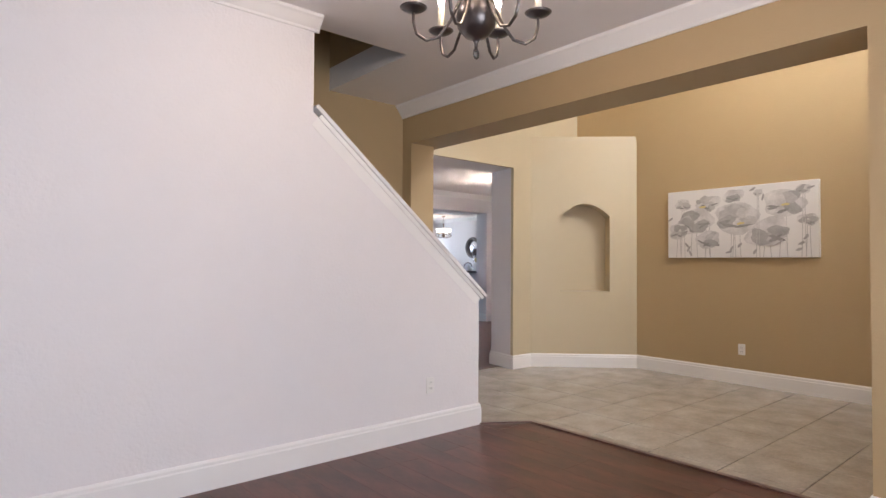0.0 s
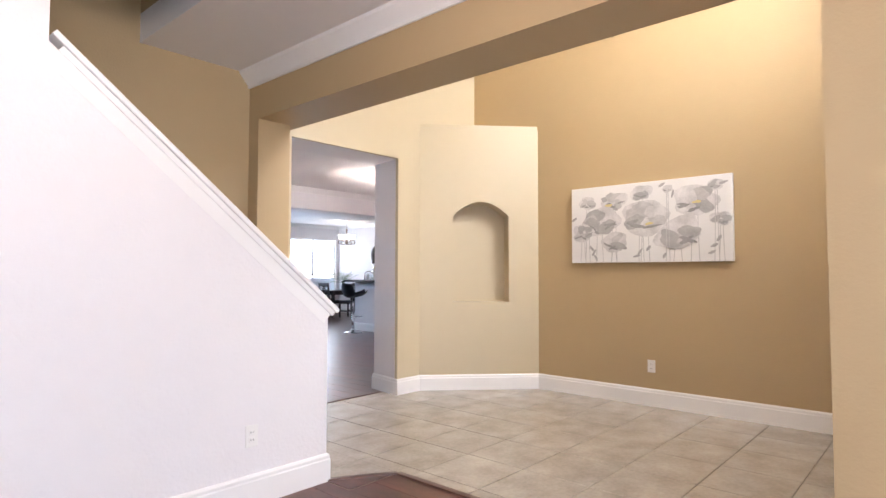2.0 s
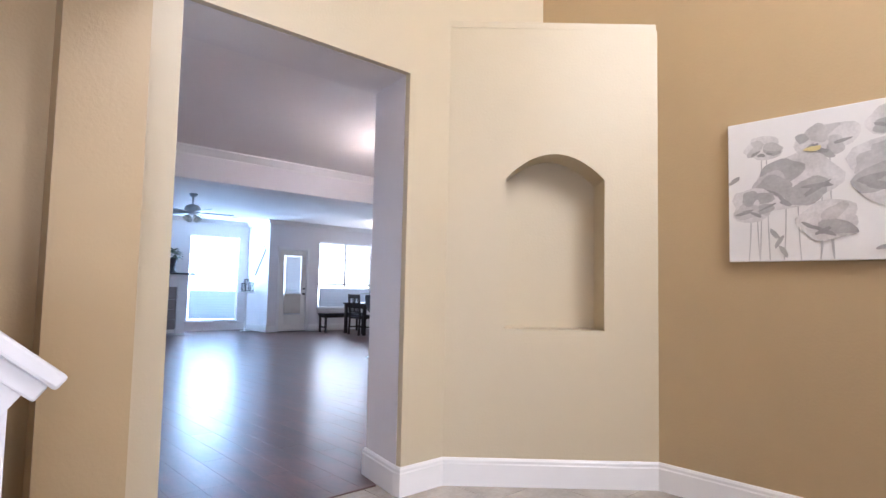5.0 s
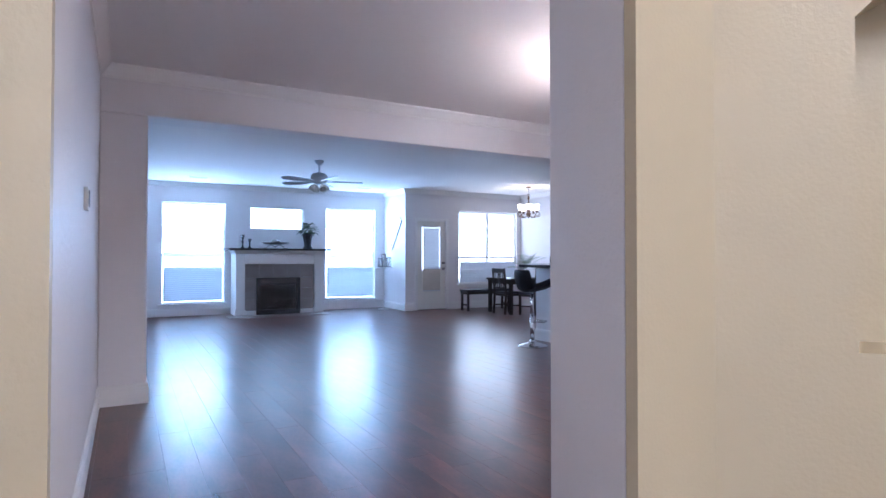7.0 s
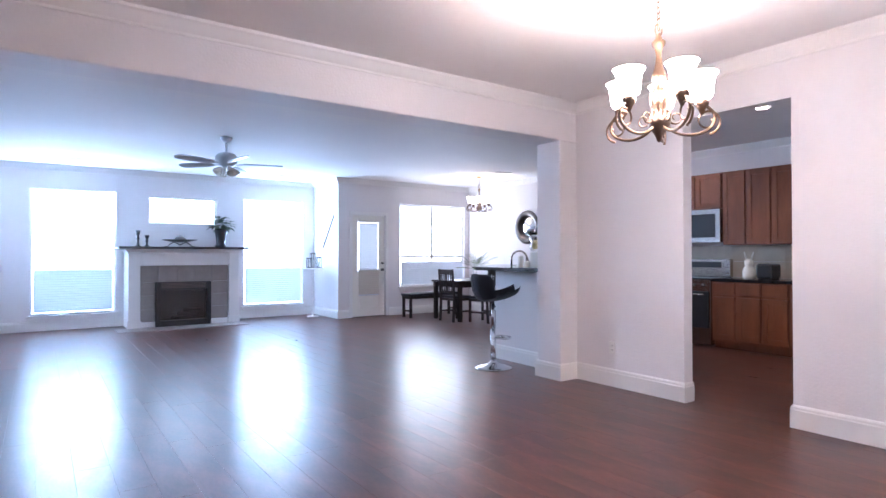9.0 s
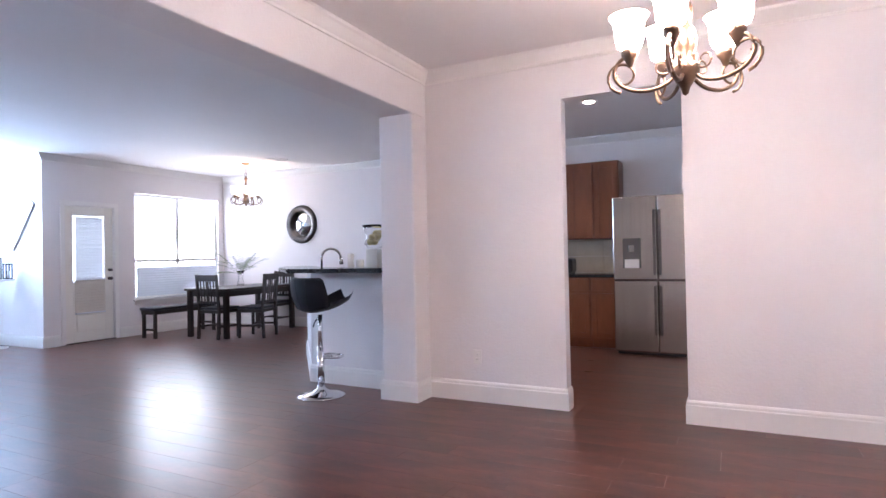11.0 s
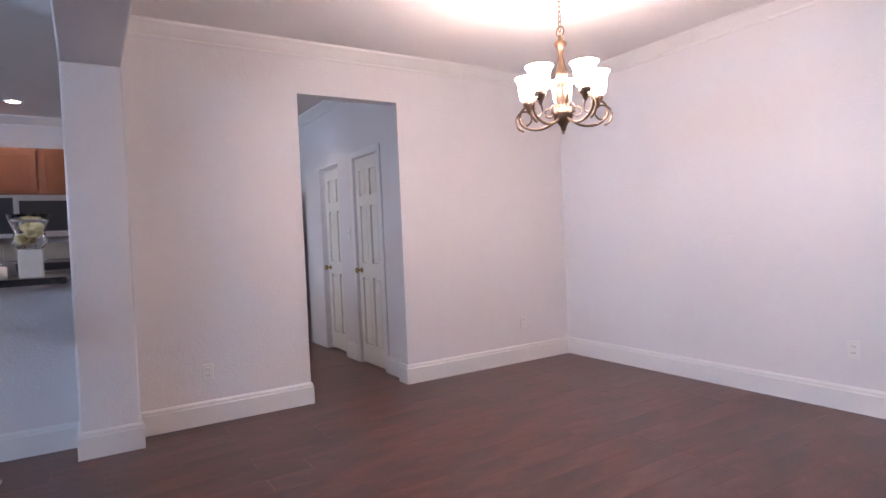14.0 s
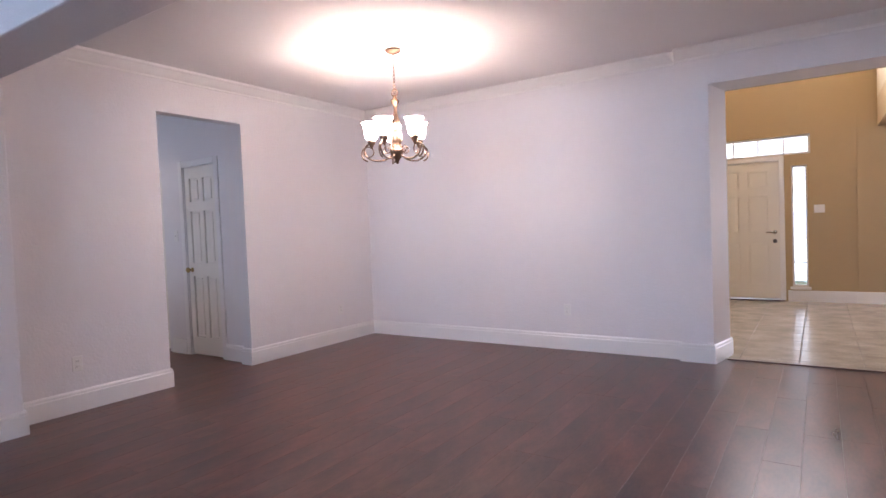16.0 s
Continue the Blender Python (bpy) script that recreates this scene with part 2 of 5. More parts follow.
structure("pillar_hall", M_TAN, [(3.82, 4.82, 0, 4.10, 5.3, HALL_Z)], "tan painted pilaster under the beam end", "pillar")
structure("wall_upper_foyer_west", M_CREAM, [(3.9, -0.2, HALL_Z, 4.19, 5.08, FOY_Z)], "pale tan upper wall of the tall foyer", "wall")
structure("wall_stair_back", M_TAN, [(-1.28, 4.96, 0, 3.82, 5.08, 5.0)], "tan painted wall behind the stair", "wall")

bm = bmesh.new()
prism(bm, [(-1.28, 0), (3.62, 0), (3.62, 1.0), (2.17, 2.2), (2.17, HALL_Z), (-1.28, HALL_Z)], 3.66, 3.78, "y")
tagged(part("wall_stair", bm, M_WHITE), "white stair wall with a sloping top", "wall", kind="structure")
bm = bmesh.new()
slope = math.atan2(1.2, 1.45)
box(bm, -1.92, -0.085, 0.0, 0.03, 0.085, 0.028, 0.006)
box(bm, -1.86, -0.07, -0.03, 0.02, 0.07, 0.0, 0.004)
box(bm, -1.86, -0.062, -0.1, 0.0, -0.06, -0.03)
tagged(part("trim_stair_cap", bm, M_TRIM, at=Matrix.Translation((3.655, 3.72, 1.005)) @ Matrix.Rotation(slope, 4, "Y")),
       "white moulded cap along the sloping stair wall", "trim", kind="structure")
structure("ceiling_hall", M_CEIL, [(-1.4, -2.2, HALL_Z, 3.9, 3.80, HALL_Z + 0.2), (3.0, 3.80, HALL_Z, 3.9, 4.96, HALL_Z + 0.2)],
          "white textured ceiling with an open stairwell", "ceiling")
structure("wall_stairwell", M_TAN, [(3.0, 3.8, HALL_Z + 0.2, 3.1, 4.96, 5.0), (-1.28, 3.66, HALL_Z + 0.2, 3.0, 3.8, 5.0)], "tan wall of the stairwell above the ceiling", "wall")
structure("ceiling_stairwell", M_CEIL, [(-1.4, 3.66, 5.0, 3.1, 5.08, 5.1)], "pale stairwell ceiling", "ceiling")
bm = bmesh.new()
for i in range(13):
    x1 = 3.5 - 0.265 * i
    box(bm, x1 - 0.265, 3.785, 0, x1 - 0.012, 4.955, 0.18 * (i + 1) - 0.03)
tagged(part("stair", bm, M_TRIM), "stair with white risers behind the sloping wall", "stairs", kind="structure")
for i in range(13):
    x1 = 3.5 - 0.265 * i
    boxes("tread", M_STAIN, [(x1 - 0.275, 3.785, 0.18 * (i + 1) - 0.03, x1 + 0.012, 4.955, 0.18 * (i + 1))], bpy.data.objects["stair"], 0.006)

# foyer
DW = 1.15
structure("wall_foyer_east", M_TAN, [(6.81, -0.2, 0, 6.95, 5.4, FOY_Z)], "tall tan painted foyer wall", "wall")
structure("wall_foyer_north", M_CREAM, [(4.10, 5.08, 0, 4.29, 5.12, FOY_Z), (5.56, 5.08, 0, 6.81, 5.12, FOY_Z), (4.29, 5.08, 2.41, 5.56, 5.12, FOY_Z)],
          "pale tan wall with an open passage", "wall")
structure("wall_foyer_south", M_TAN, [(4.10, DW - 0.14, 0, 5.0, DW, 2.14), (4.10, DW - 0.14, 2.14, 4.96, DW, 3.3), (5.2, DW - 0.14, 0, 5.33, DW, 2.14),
          (5.0, DW - 0.14, 0, 5.2, DW, 0.22), (5.0, DW - 0.14, 1.98, 5.2, DW, 2.14), (6.28, DW - 0.14, 0, 6.81, DW, 2.14), (5.33, DW - 0.14, 2.08, 6.28, DW, 2.14),
          (4.96, DW - 0.14, 2.42, 6.6, DW, 3.3), (6.6, DW - 0.14, 2.14, 6.81, DW, 3.3),
          (4.10, DW - 0.14, 3.3, 4.5, DW, FOY_Z), (6.3, DW - 0.14, 3.3, 6.81, DW, FOY_Z), (4.5, DW - 0.14, 4.9, 6.3, DW, FOY_Z)],
          "tan painted front wall with door, sidelight and transom", "wall")
structure("ceiling_foyer", M_CEIL, [(3.9, -0.2, FOY_Z, 6.95, 5.4, FOY_Z + 0.1)], "high white foyer ceiling", "ceiling")

# corner block with the arched niche, built along the diagonal
NA, NB = Vector((5.873, 5.083)), Vector((6.81, 4.197))
ND = (NB - NA)
NLEN = ND.length
NM = Matrix.Translation((NA.x, NA.y, 0)) @ Matrix.Rotation(math.atan2(ND.y, ND.x), 4, "Z")
n0, n1, nz0, nz1, nrise, ndeep = 0.281 * NLEN, 0.748 * NLEN, 0.925, 1.845, 0.155, 0.25
arch = [(n0 + (n1 - n0) * i / 18, nz1 + nrise * (1 - (i / 9 - 1) ** 2)) for i in range(19)]
bm = bmesh.new()
prism(bm, [(0, 0), (n0, 0), (n0, 2.79), (0, 2.79)], 0, 0.05, "y")
prism(bm, [(n1, 0), (NLEN, 0), (NLEN, 2.79), (n1, 2.79)], 0, 0.05, "y")
prism(bm, [(n0, 0), (n1, 0), (n1, nz0), (n0, nz0)], 0, ndeep, "y")
for (a, za), (b, zb) in zip(arch, arch[1:]):
    prism(bm, [(a, za), (b, zb), (b, 2.79), (a, 2.79)], 0, ndeep, "y")
prism(bm, [(n0 - 0.02, 0.05), (n0, 0.05), (n0, ndeep), (n0 - 0.02, ndeep)], nz0, nz1 + 0.01, "z")
prism(bm, [(n1, 0.05), (n1 + 0.02, 0.05), (n1 + 0.02, ndeep), (n1, ndeep)], nz0, nz1 + 0.01, "z")
prism(bm, [(n0 - 0.1, nz0 - 0.1), (n1 + 0.1, nz0 - 0.1), (n1 + 0.1, 2.2), (n0 - 0.1, 2.2)], ndeep, ndeep + 0.02, "y")
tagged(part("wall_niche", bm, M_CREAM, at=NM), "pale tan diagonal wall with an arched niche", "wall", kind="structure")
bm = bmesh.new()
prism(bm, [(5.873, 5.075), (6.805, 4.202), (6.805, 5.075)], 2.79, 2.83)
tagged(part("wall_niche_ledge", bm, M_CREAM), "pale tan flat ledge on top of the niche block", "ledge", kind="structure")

# dining room
structure("wall_dining_south", M_WHITE, [(4.2, 5.124, 0, 4.29, 5.525, 2.41), (4.2, 5.124, 2.41, 5.9, 5.525, DIN_Z + 0.1),
          (5.9, 5.124, 0, 9.66, 5.46, DIN_Z + 0.1)], "white textured dining wall with a passage to the foyer", "wall", 0.0)
bm = bmesh.new()
prism(bm, [(5.56, 5.124), (5.9, 5.124), (5.9, 5.525), (5.64, 5.525)], 0, 2.41)
tagged(part("wall_dining_pier", bm, M_WHITE), "white pier at the end of the dining wall", "wall", kind="structure")
structure("wall_dining_west", M_WHITE, [(4.06, 5.124, 0, 4.2, 9.64, DIN_Z + 0.1)], "white painted dining wall", "wall")
structure("wall_dining_header", M_WHITE, [(4.2, 9.32, 2.36, 9.66, 9.64, DIN_Z + 0.1), (4.2, 9.32, 0, 4.545, 9.64, 2.36), (9.31, 9.32, 0, 9.66, 9.64, 2.36)],
          "white header and stubs between dining and living rooms", "wall", 0.012)
structure("wall_kitchen_west", M_WHITE, [(9.54, 5.46, 0, 9.66, 7.305, DIN_Z + 0.1), (9.54, 8.15, 0, 9.66, 9.32, DIN_Z + 0.1), (9.54, 7.305, 2.36, 9.66, 8.15, DIN_Z + 0.1)],
          "white wall with an opening to the kitchen", "wall")
structure("ceiling_dining", M_CEIL, [(4.06, 5.124, DIN_Z, 9.6, 9.5, DIN_Z + 0.12)], "white textured dining ceiling", "ceiling")

# living room, breakfast nook and kitchen
WX = 4.47
structure("wall_living_west", M_WHITE, [(WX - 0.14, 9.64, 0, WX, 16.98, DIN_Z + 0.1)], "white living room side wall", "wall")
YF, YB, XE, XJ = 16.84, 15.63, 13.05, 9.86


def wall_y(name, y, x0, x1, holes, label):
    """Wall along x whose face lies at y and which runs 0.14 m beyond; holes are (x0, z0, x1, z1)."""
    rows, x = [], x0
    for a, z0, b, z1 in holes:
        rows += [(x, y, 0, a, y + 0.14, DIN_Z + 0.1), (a, y, z1, b, y + 0.14, DIN_Z + 0.1)]
        if z0 > 0.01:
            rows.append((a, y, 0, b, y + 0.14, z0))
        x = b
    rows.append((x, y, 0, x1, y + 0.14, DIN_Z + 0.1))
    return structure(name, M_WHITE, rows, label, "wall")


W1, W2, W3, W4 = (5.0, 0.25, 6.22, 2.33), (6.72, 1.80, 7.91, 2.31), (8.40, 0.23, 9.62, 2.33), (11.25, 0.58, 12.93, 2.30)
BD = (10.16, 0.0, 10.90, 2.04)
wall_y("wall_fireplace", YF, WX - 0.14, XJ + 0.16, [W1, W2, W3], "white fireplace wall with three windows")
structure("wall_living_jog", M_WHITE, [(XJ, YB + 0.14, 0, XJ + 0.14, YF, DIN_Z + 0.1)], "short white return wall", "wall")
wall_y("wall_back", YB, XJ, XE + 0.14, [BD, W4], "white back wall with a door and a double window")
structure("wall_east", M_WHITE, [(XE, 7.1, 0, XE + 0.14, YB, DIN_Z + 0.1)], "white kitchen and nook wall", "wall")
KS = 7.25
PD = [(10.06, 10.62), (11.03, 11.6)]
structure("wall_kitchen_south", M_WHITE, [(9.66, KS - 0.14, 0, PD[0][0], KS, DIN_Z + 0.1), (PD[0][1], KS - 0.14, 0, PD[1][0], KS, DIN_Z + 0.1), (PD[1][1], KS - 0.14, 0, XE, KS, DIN_Z + 0.1),
          (PD[0][0], KS - 0.14, 2.05, PD[0][1], KS, DIN_Z + 0.1), (PD[1][0], KS - 0.14, 2.05, PD[1][1], KS, DIN_Z + 0.1), (10.0, KS - 0.5, 0, 11.7, KS - 0.44, 2.2)],
          "white kitchen wall with two panelled doors", "wall")
structure("ceiling_living", M_CEIL, [(WX - 0.14, 9.5, DIN_Z, XE + 0.14, 17.0, DIN_Z + 0.12), (9.6, 7.1, DIN_Z, XE + 0.14, 9.5, DIN_Z + 0.12)],
          "white textured ceiling", "ceiling")
bm = bmesh.new()
BAR = [(9.66, 9.64), (9.60, 9.64), (9.63, 10.67), (10.89, 11.79), (10.98, 11.69), (9.76, 10.6), (9.74, 9.64)]
prism(bm, BAR[1:], 0, 1.05)
tagged(part("wall_bar", bm, M_WHITE), "white half wall under the breakfast bar", "half wall", kind="structure")


# ---- skirting, crown and casings ----
def run(name, mat, pts, profile, label, category):
    """A moulding along a plan line; profile is (out, height) with out measured to the left of the line."""
    bm = bmesh.new()
    pts = [Vector(p) for p in pts]
    rows = []
    for i, p in enumerate(pts):
        d0 = (p - pts[i - 1]).normalized() if i else (pts[1] - p).normalized()
        d1 = (pts[i + 1] - p).normalized() if i < len(pts) - 1 else d0
        n0_, n1_ = Vector((-d0.y, d0.x)), Vector((-d1.y, d1.x))
        m = (n0_ + n1_)
        m = m / max(m.length_squared / 2, 0.3)
        rows.append([bm.verts.new((p.x + m.x * o, p.y + m.y * o, z)) for o, z in profile])
    k = len(profile)
    fs = []
    for a, b in zip(rows, rows[1:]):
        for j in range(k):
            fs.append(bm.faces.new((a[j], a[(j + 1) % k], b[(j + 1) % k], b[j])))
    fs += [bm.faces.new(rows[0]), bm.faces.new(rows[-1])]
    bmesh.ops.recalc_face_normals(bm, faces=fs)
    return tagged(part(name, bm, mat), label, category, kind="structure")


BASE = [(-0.01, 0), (0.018, 0), (0.018, 0.128), (0.014, 0.135), (0.014, 0.15), (0.007, 0.162), (-0.01, 0.165)]


def crown(top, s=1.0):
    return [(-0.01, top - 0.105 * s), (0.012 * s, top - 0.105 * s), (0.014 * s, top - 0.088 * s), (0.03 * s, top - 0.07 * s), (0.062 * s, top - 0.03 * s),
            (0.075 * s, top - 0.018 * s), (0.08 * s, top + 0.004), (-0.01, top + 0.004)]


SK = "white moulded skirting board"
for pts in ([(3.62, 3.78), (3.62, 3.66), (-1.28, 3.66)], [(3.82, -2.0), (3.82, 1.17), (4.42, 1.17), (4.42, DW), (5.26, DW)],
            [(6.81, 1.15), (6.81, 4.197), (5.873, 5.08), (5.56, 5.08), (5.56, 5.124), (5.64, 5.525), (5.9, 5.525), (5.9, 5.46), (9.54, 5.46), (9.54, 7.305), (9.66, 7.305), (9.66, 7.25), (10.0, 7.25)],
            [(4.10, 4.82), (3.82, 4.82), (3.82, 4.96)], [(4.545, 9.64), (4.545, 9.32), (4.2, 9.32), (4.2, 5.525), (4.29, 5.525), (4.29, 5.08), (4.10, 5.08), (4.10, 4.82)],
            [(9.66, 8.15), (9.54, 8.15), (9.54, 9.32), (9.31, 9.32), (9.31, 9.64), (9.60, 9.64), (9.63, 10.67), (10.89, 11.79)],
            [(XE, 11.75), (XE, YB), (10.97, YB)], [(10.09, YB), (XJ, YB), (XJ, YF), (8.2, YF)], [(6.3, YF), (WX, YF), (WX, 9.64), (4.545, 9.64)],
            [(10.69, KS), (10.96, KS)]):
    run("baseboard", M_TRIM, pts, BASE, SK, "baseboard")
CR = "white crown moulding"
run("trim_crown_hall", M_TRIM, [(3.82, -2.0), (3.82, 4.96)], crown(HALL_Z, 1.15), CR, "crown moulding")
run("trim_crown_stair", M_TRIM, [(2.2, 3.66), (-1.28, 3.66)], crown(HALL_Z, 0.9), CR, "crown moulding")
run("trim_crown_dining", M_TRIM, [(5.9, 5.525), (5.9, 5.46), (9.54, 5.46), (9.54, 9.32), (4.2, 9.32), (4.2, 5.525), (5.9, 5.525)], crown(DIN_Z), CR, "crown moulding")
run("trim_crown_living", M_TRIM, [(9.66, 9.64), (4.47, 9.64)], crown(DIN_Z, 0.8), CR, "crown moulding")
run("trim_crown_living", M_TRIM, [(9.66, 7.25), (XE, 7.25), (XE, YB), (XJ, YB), (XJ, YF), (WX, YF), (WX, 9.7)], crown(DIN_Z), CR, "crown moulding")


# ---- doors and windows ----
def panel_door(name, at, w, h, mat, label, knob, hinges, handle="knob", kind_panels=True):
    """A six-panel door with casing; local x along the wall, the seen face towards local -y."""
    d = thing(name, at, label, "door")
    d["kind"] = "structure"
    boxes("slab", mat, [(0.006, 0.036, 0.012, w - 0.006, 0.062, h - 0.005)], d)
    st, mid = 0.115 * w / 0.8, 0.1 * w / 0.8
    rails = [(0.012, 0.2), (0.86, 1.0), (1.56, 1.66), (h - 0.13, h - 0.005)]
    rows = [(0.006, 0.014, 0.012, st, 0.04, h - 0.005), (w - st, 0.014, 0.012, w - 0.006, 0.04, h - 0.005), (w / 2 - mid / 2, 0.0142, 0.2, w / 2 + mid / 2, 0.04, h - 0.13)]
    for a, b in rails:
        rows.append((st, 0.0144, a, w - st, 0.04, b))
    boxes("stile", mat, rows, d)
    for x0, x1 in ((st, w / 2 - mid / 2), (w / 2 + mid / 2, w - st)):
        for (_, z0), (z1, _) in zip(rails, rails[1:]):
            boxes("panel", mat, [(x0 + 0.022, 0.020, z0 + 0.022, x1 - 0.022, 0.037, z1 - 0.022)], d, 0.005)
    boxes("casing", M_TRIM, [(-0.065, -0.016, 0, 0.0, 0.0, h + 0.065), (w, -0.016, 0, w + 0.065, 0.0, h + 0.065), (0, -0.0162, h, w, 0.0, h + 0.065)], d, 0.004)
    boxes("jamb", M_TRIM, [(-0.012, 0.0, 0, 0.005, 0.12, h + 0.01), (w - 0.005, 0.0, 0, w + 0.012, 0.12, h + 0.01), (0, 0.0, h - 0.004, w, 0.12, h + 0.012)], d)
    kx = 0.065 if knob < 0 else w - 0.065
    bm = bmesh.new()
    if handle == "knob":
        lathe(bm, [(0.026, 0), (0.026, 0.006), (0.01, 0.01), (0.01, 0.035), (0.026, 0.042), (0.029, 0.055), (0.02, 0.068), (0, 0.07)], segs=14)
        part("knob", bm, M_BRASS, d, "satin brass knob", pose(kx, 0.014, 0.93, 90))
    else:
        lathe(bm, [(0.028, 0), (0.028, 0.01), (0.012, 0.014), (0.012, 0.05)], segs=14)
        box(bm, -0.01 if knob < 0 else -0.11, -0.01, 0.04, 0.11 if knob < 0 else 0.01, 0.01, 0.055, 0.004)
        part("lever", bm, M_STEEL, d, "satin metal lever", pose(kx, 0.014, 1.0, 90))
        bm = bmesh.new()
        lathe(bm, [(0.03, 0), (0.03, 0.012), (0.018, 0.02), (0, 0.021)], segs=14)
        part("deadbolt", bm, M_PEWTER, d, "", pose(kx, 0.014, 0.87, 90))
    if hinges:
        hx = w - 0.002 if knob < 0 else 0.002
        for z in (0.22, 1.05, 1.83):
            bm = bmesh.new()
            tube(bm, [(hx, 0.006, z - 0.045), (hx, 0.006, z + 0.045)], 0.008, 8)
            box(bm, hx - 0.014, 0.01, z - 0.045, hx + 0.014, 0.0135, z + 0.045)
            part("hinge", bm, M_PEWTER, d)
    return d


panel_door("door_front", pose(6.28, DW, 0.02, 0, 0, 180), 0.93, 2.05, M_DOOR, "closed white six-panel front door with lever and deadbolt", 1, False, "lever")
panel_door("door_pantry", pose(PD[0][1], KS, 0, 0, 0, 180), PD[0][1] - PD[0][0], 2.04, M_DOOR, "closed narrow cream six-panel pantry door", -1, True)
panel_door("door_closet", pose(PD[1][1], KS - 0.05, 0, 0, 0, 180), PD[1][1] - PD[1][0], 2.04, M_DOOR, "closed cream six-panel door in the kitchen", -1, True)
tagged(boxes("threshold_front", M_STAIN, [(5.3, DW - 0.1, 0.004, 6.32, DW + 0.07, 0.02)], bevel=0.006), "dark wooden front door threshold", "threshold", kind="structure")


def window(name, x0, z0, x1, z1, y, label, cols=1, rail=0.0, sill=True, depth=0.14):
    """A framed window in a wall whose room face lies at y; its parts are centred on the opening."""
    w = thing(name, pose(x0, y, z0), label, "window")
    w["kind"] = "structure"
    W, H, f = x1 - x0, z1 - z0, 0.035
    boxes("window_frame", M_TRIM, [(0, 0.06, 0, f, 0.11, H), (W - f, 0.06, 0, W, 0.11, H), (f, 0.0602, 0, W - f, 0.11, f), (f, 0.0602, H - f, W - f, 0.11, H)], w, 0.004)
    xs = [f + (W - 2 * f) * i / cols for i in range(cols + 1)]
    for x in xs[1:-1]:
        boxes("mullion", M_TRIM, [(x - 0.03, 0.055, f, x + 0.03, 0.112, H - f)], w, 0.004)
    if rail:
        boxes("rail", M_TRIM, [(f, 0.057, rail - 0.025, W - f, 0.108, rail + 0.025)], w, 0.004)
    for a, b in zip(xs, xs[1:]):
        ob = boxes("pane", M_GLASS, [(a + 0.002, 0.083, f, b - 0.002, 0.087, H - f)], w)
        ob.visible_shadow = False
    if sill:
        boxes("window_sill", M_TRIM, [(-0.05, -0.05, -0.03, W + 0.05, 0.06, 0.0)], w, 0.008)
        boxes("apron", M_TRIM, [(-0.02, -0.018, -0.09, W + 0.02, 0.0, -0.03)], w, 0.004)
    return w


def shade(x0, x1, z0, z1, y, mat, label, rail=True):
    """A pleated cellular shade with bottom and top rails."""
    s = thing("cellular_shade", pose(x0, y, z0), label, "blind")
    bm = bmesh.new()
    k = max(4, int((z1 - z0) / 0.02))
    rows = [[bm.verts.new((x, 0.0022 * (-1) ** i, (z1 - z0) * i / k)) for x in (0, x1 - x0)] for i in range(k + 1)]
    back = [[bm.verts.new((x, 0.018 - 0.0022 * (-1) ** i, (z1 - z0) * i / k)) for x in (0, x1 - x0)] for i in range(k + 1)]
    for r in (rows, back):
        for a, b in zip(r, r[1:]):
            bm.faces.new((a[0], a[1], b[1], b[0]))
    ob = part("fabric", bm, mat, s)
    if rail:
        boxes("bottom_rail", M_BLIND, [(0, -0.012, -0.022, x1 - x0, 0.026, 0.0)], s, 0.004)
        boxes("top_rail", M_GAUZE, [(0, -0.01, z1 - z0, x1 - x0, 0.026, z1 - z0 + 0.02)], s, 0.004)
    return s


for i, (a, z0, b, z1) in enumerate((W1, W3)):
    window(f"window_{i + 1}", a, z0, b, z1, YF, "tall white-framed living room window with a bright view", 1, 1.0)
    shade(a + 0.045, b - 0.045, z0 + 0.07, z0 + 0.74, YF + 0.03, M_BLIND, "pale grey pleated shade in a tall window's lower part")
    shade(a + 0.045, b - 0.045, z0 + 0.765, z0 + 1.3, YF + 0.03, M_GAUZE, "sheer white pleated shade across a tall window", False)
window("window_3", *W2[:2], *W2[2:], YF, "small wide window above the mantel", 1, sill=False)
window("window_4", *W4[:2], *W4[2:], YB, "white double window beside the breakfast table", 2, 0.62)
shade(W4[0] + 0.045, W4[2] - 0.045, W4[1] + 0.06, W4[1] + 0.5, YB + 0.02, M_BLIND, "pale grey pleated shade in the double window")
# transom with four lights and tall sidelight by the front door
tr = thing("window_transom", pose(6.6, DW, 2.14, 0, 0, 180), "white transom window with square panes", "window")
tr["kind"] = "structure"
boxes("window_frame", M_TRIM, [(0, 0.03, 0, 1.64, 0.09, 0.03), (0, 0.03, 0.25, 1.64, 0.09, 0.28), (0, 0.031, 0.03, 0.03, 0.09, 0.25), (1.61, 0.031, 0.03, 1.64, 0.09, 0.25)], tr, 0.003)
for i in range(1, 5):
    boxes("glazing_bar", M_TRIM, [(1.64 * i / 5 - 0.01, 0.045, 0.03, 1.64 * i / 5 + 0.01, 0.075, 0.25)], tr)
for i in range(5):
    ob = boxes("pane", M_GLASS, [(1.64 * i / 5 + 0.012, 0.058, 0.03, 1.64 * (i + 1) / 5 - 0.012, 0.062, 0.25)], tr)
    ob.visible_shadow = False
sl = thing("window_sidelight", pose(5.2, DW, 0.22, 0, 0, 180), "tall narrow sidelight with dark glazing bars", "window")
sl["kind"] = "structure"
boxes("window_frame", M_TRIM, [(0, 0.03, 0, 0.025, 0.09, 1.76), (0.175, 0.03, 0, 0.2, 0.09, 1.76), (0.025, 0.031, 0, 0.175, 0.09, 0.025), (0.025, 0.031, 1.735, 0.175, 0.09, 1.76)], sl, 0.003)
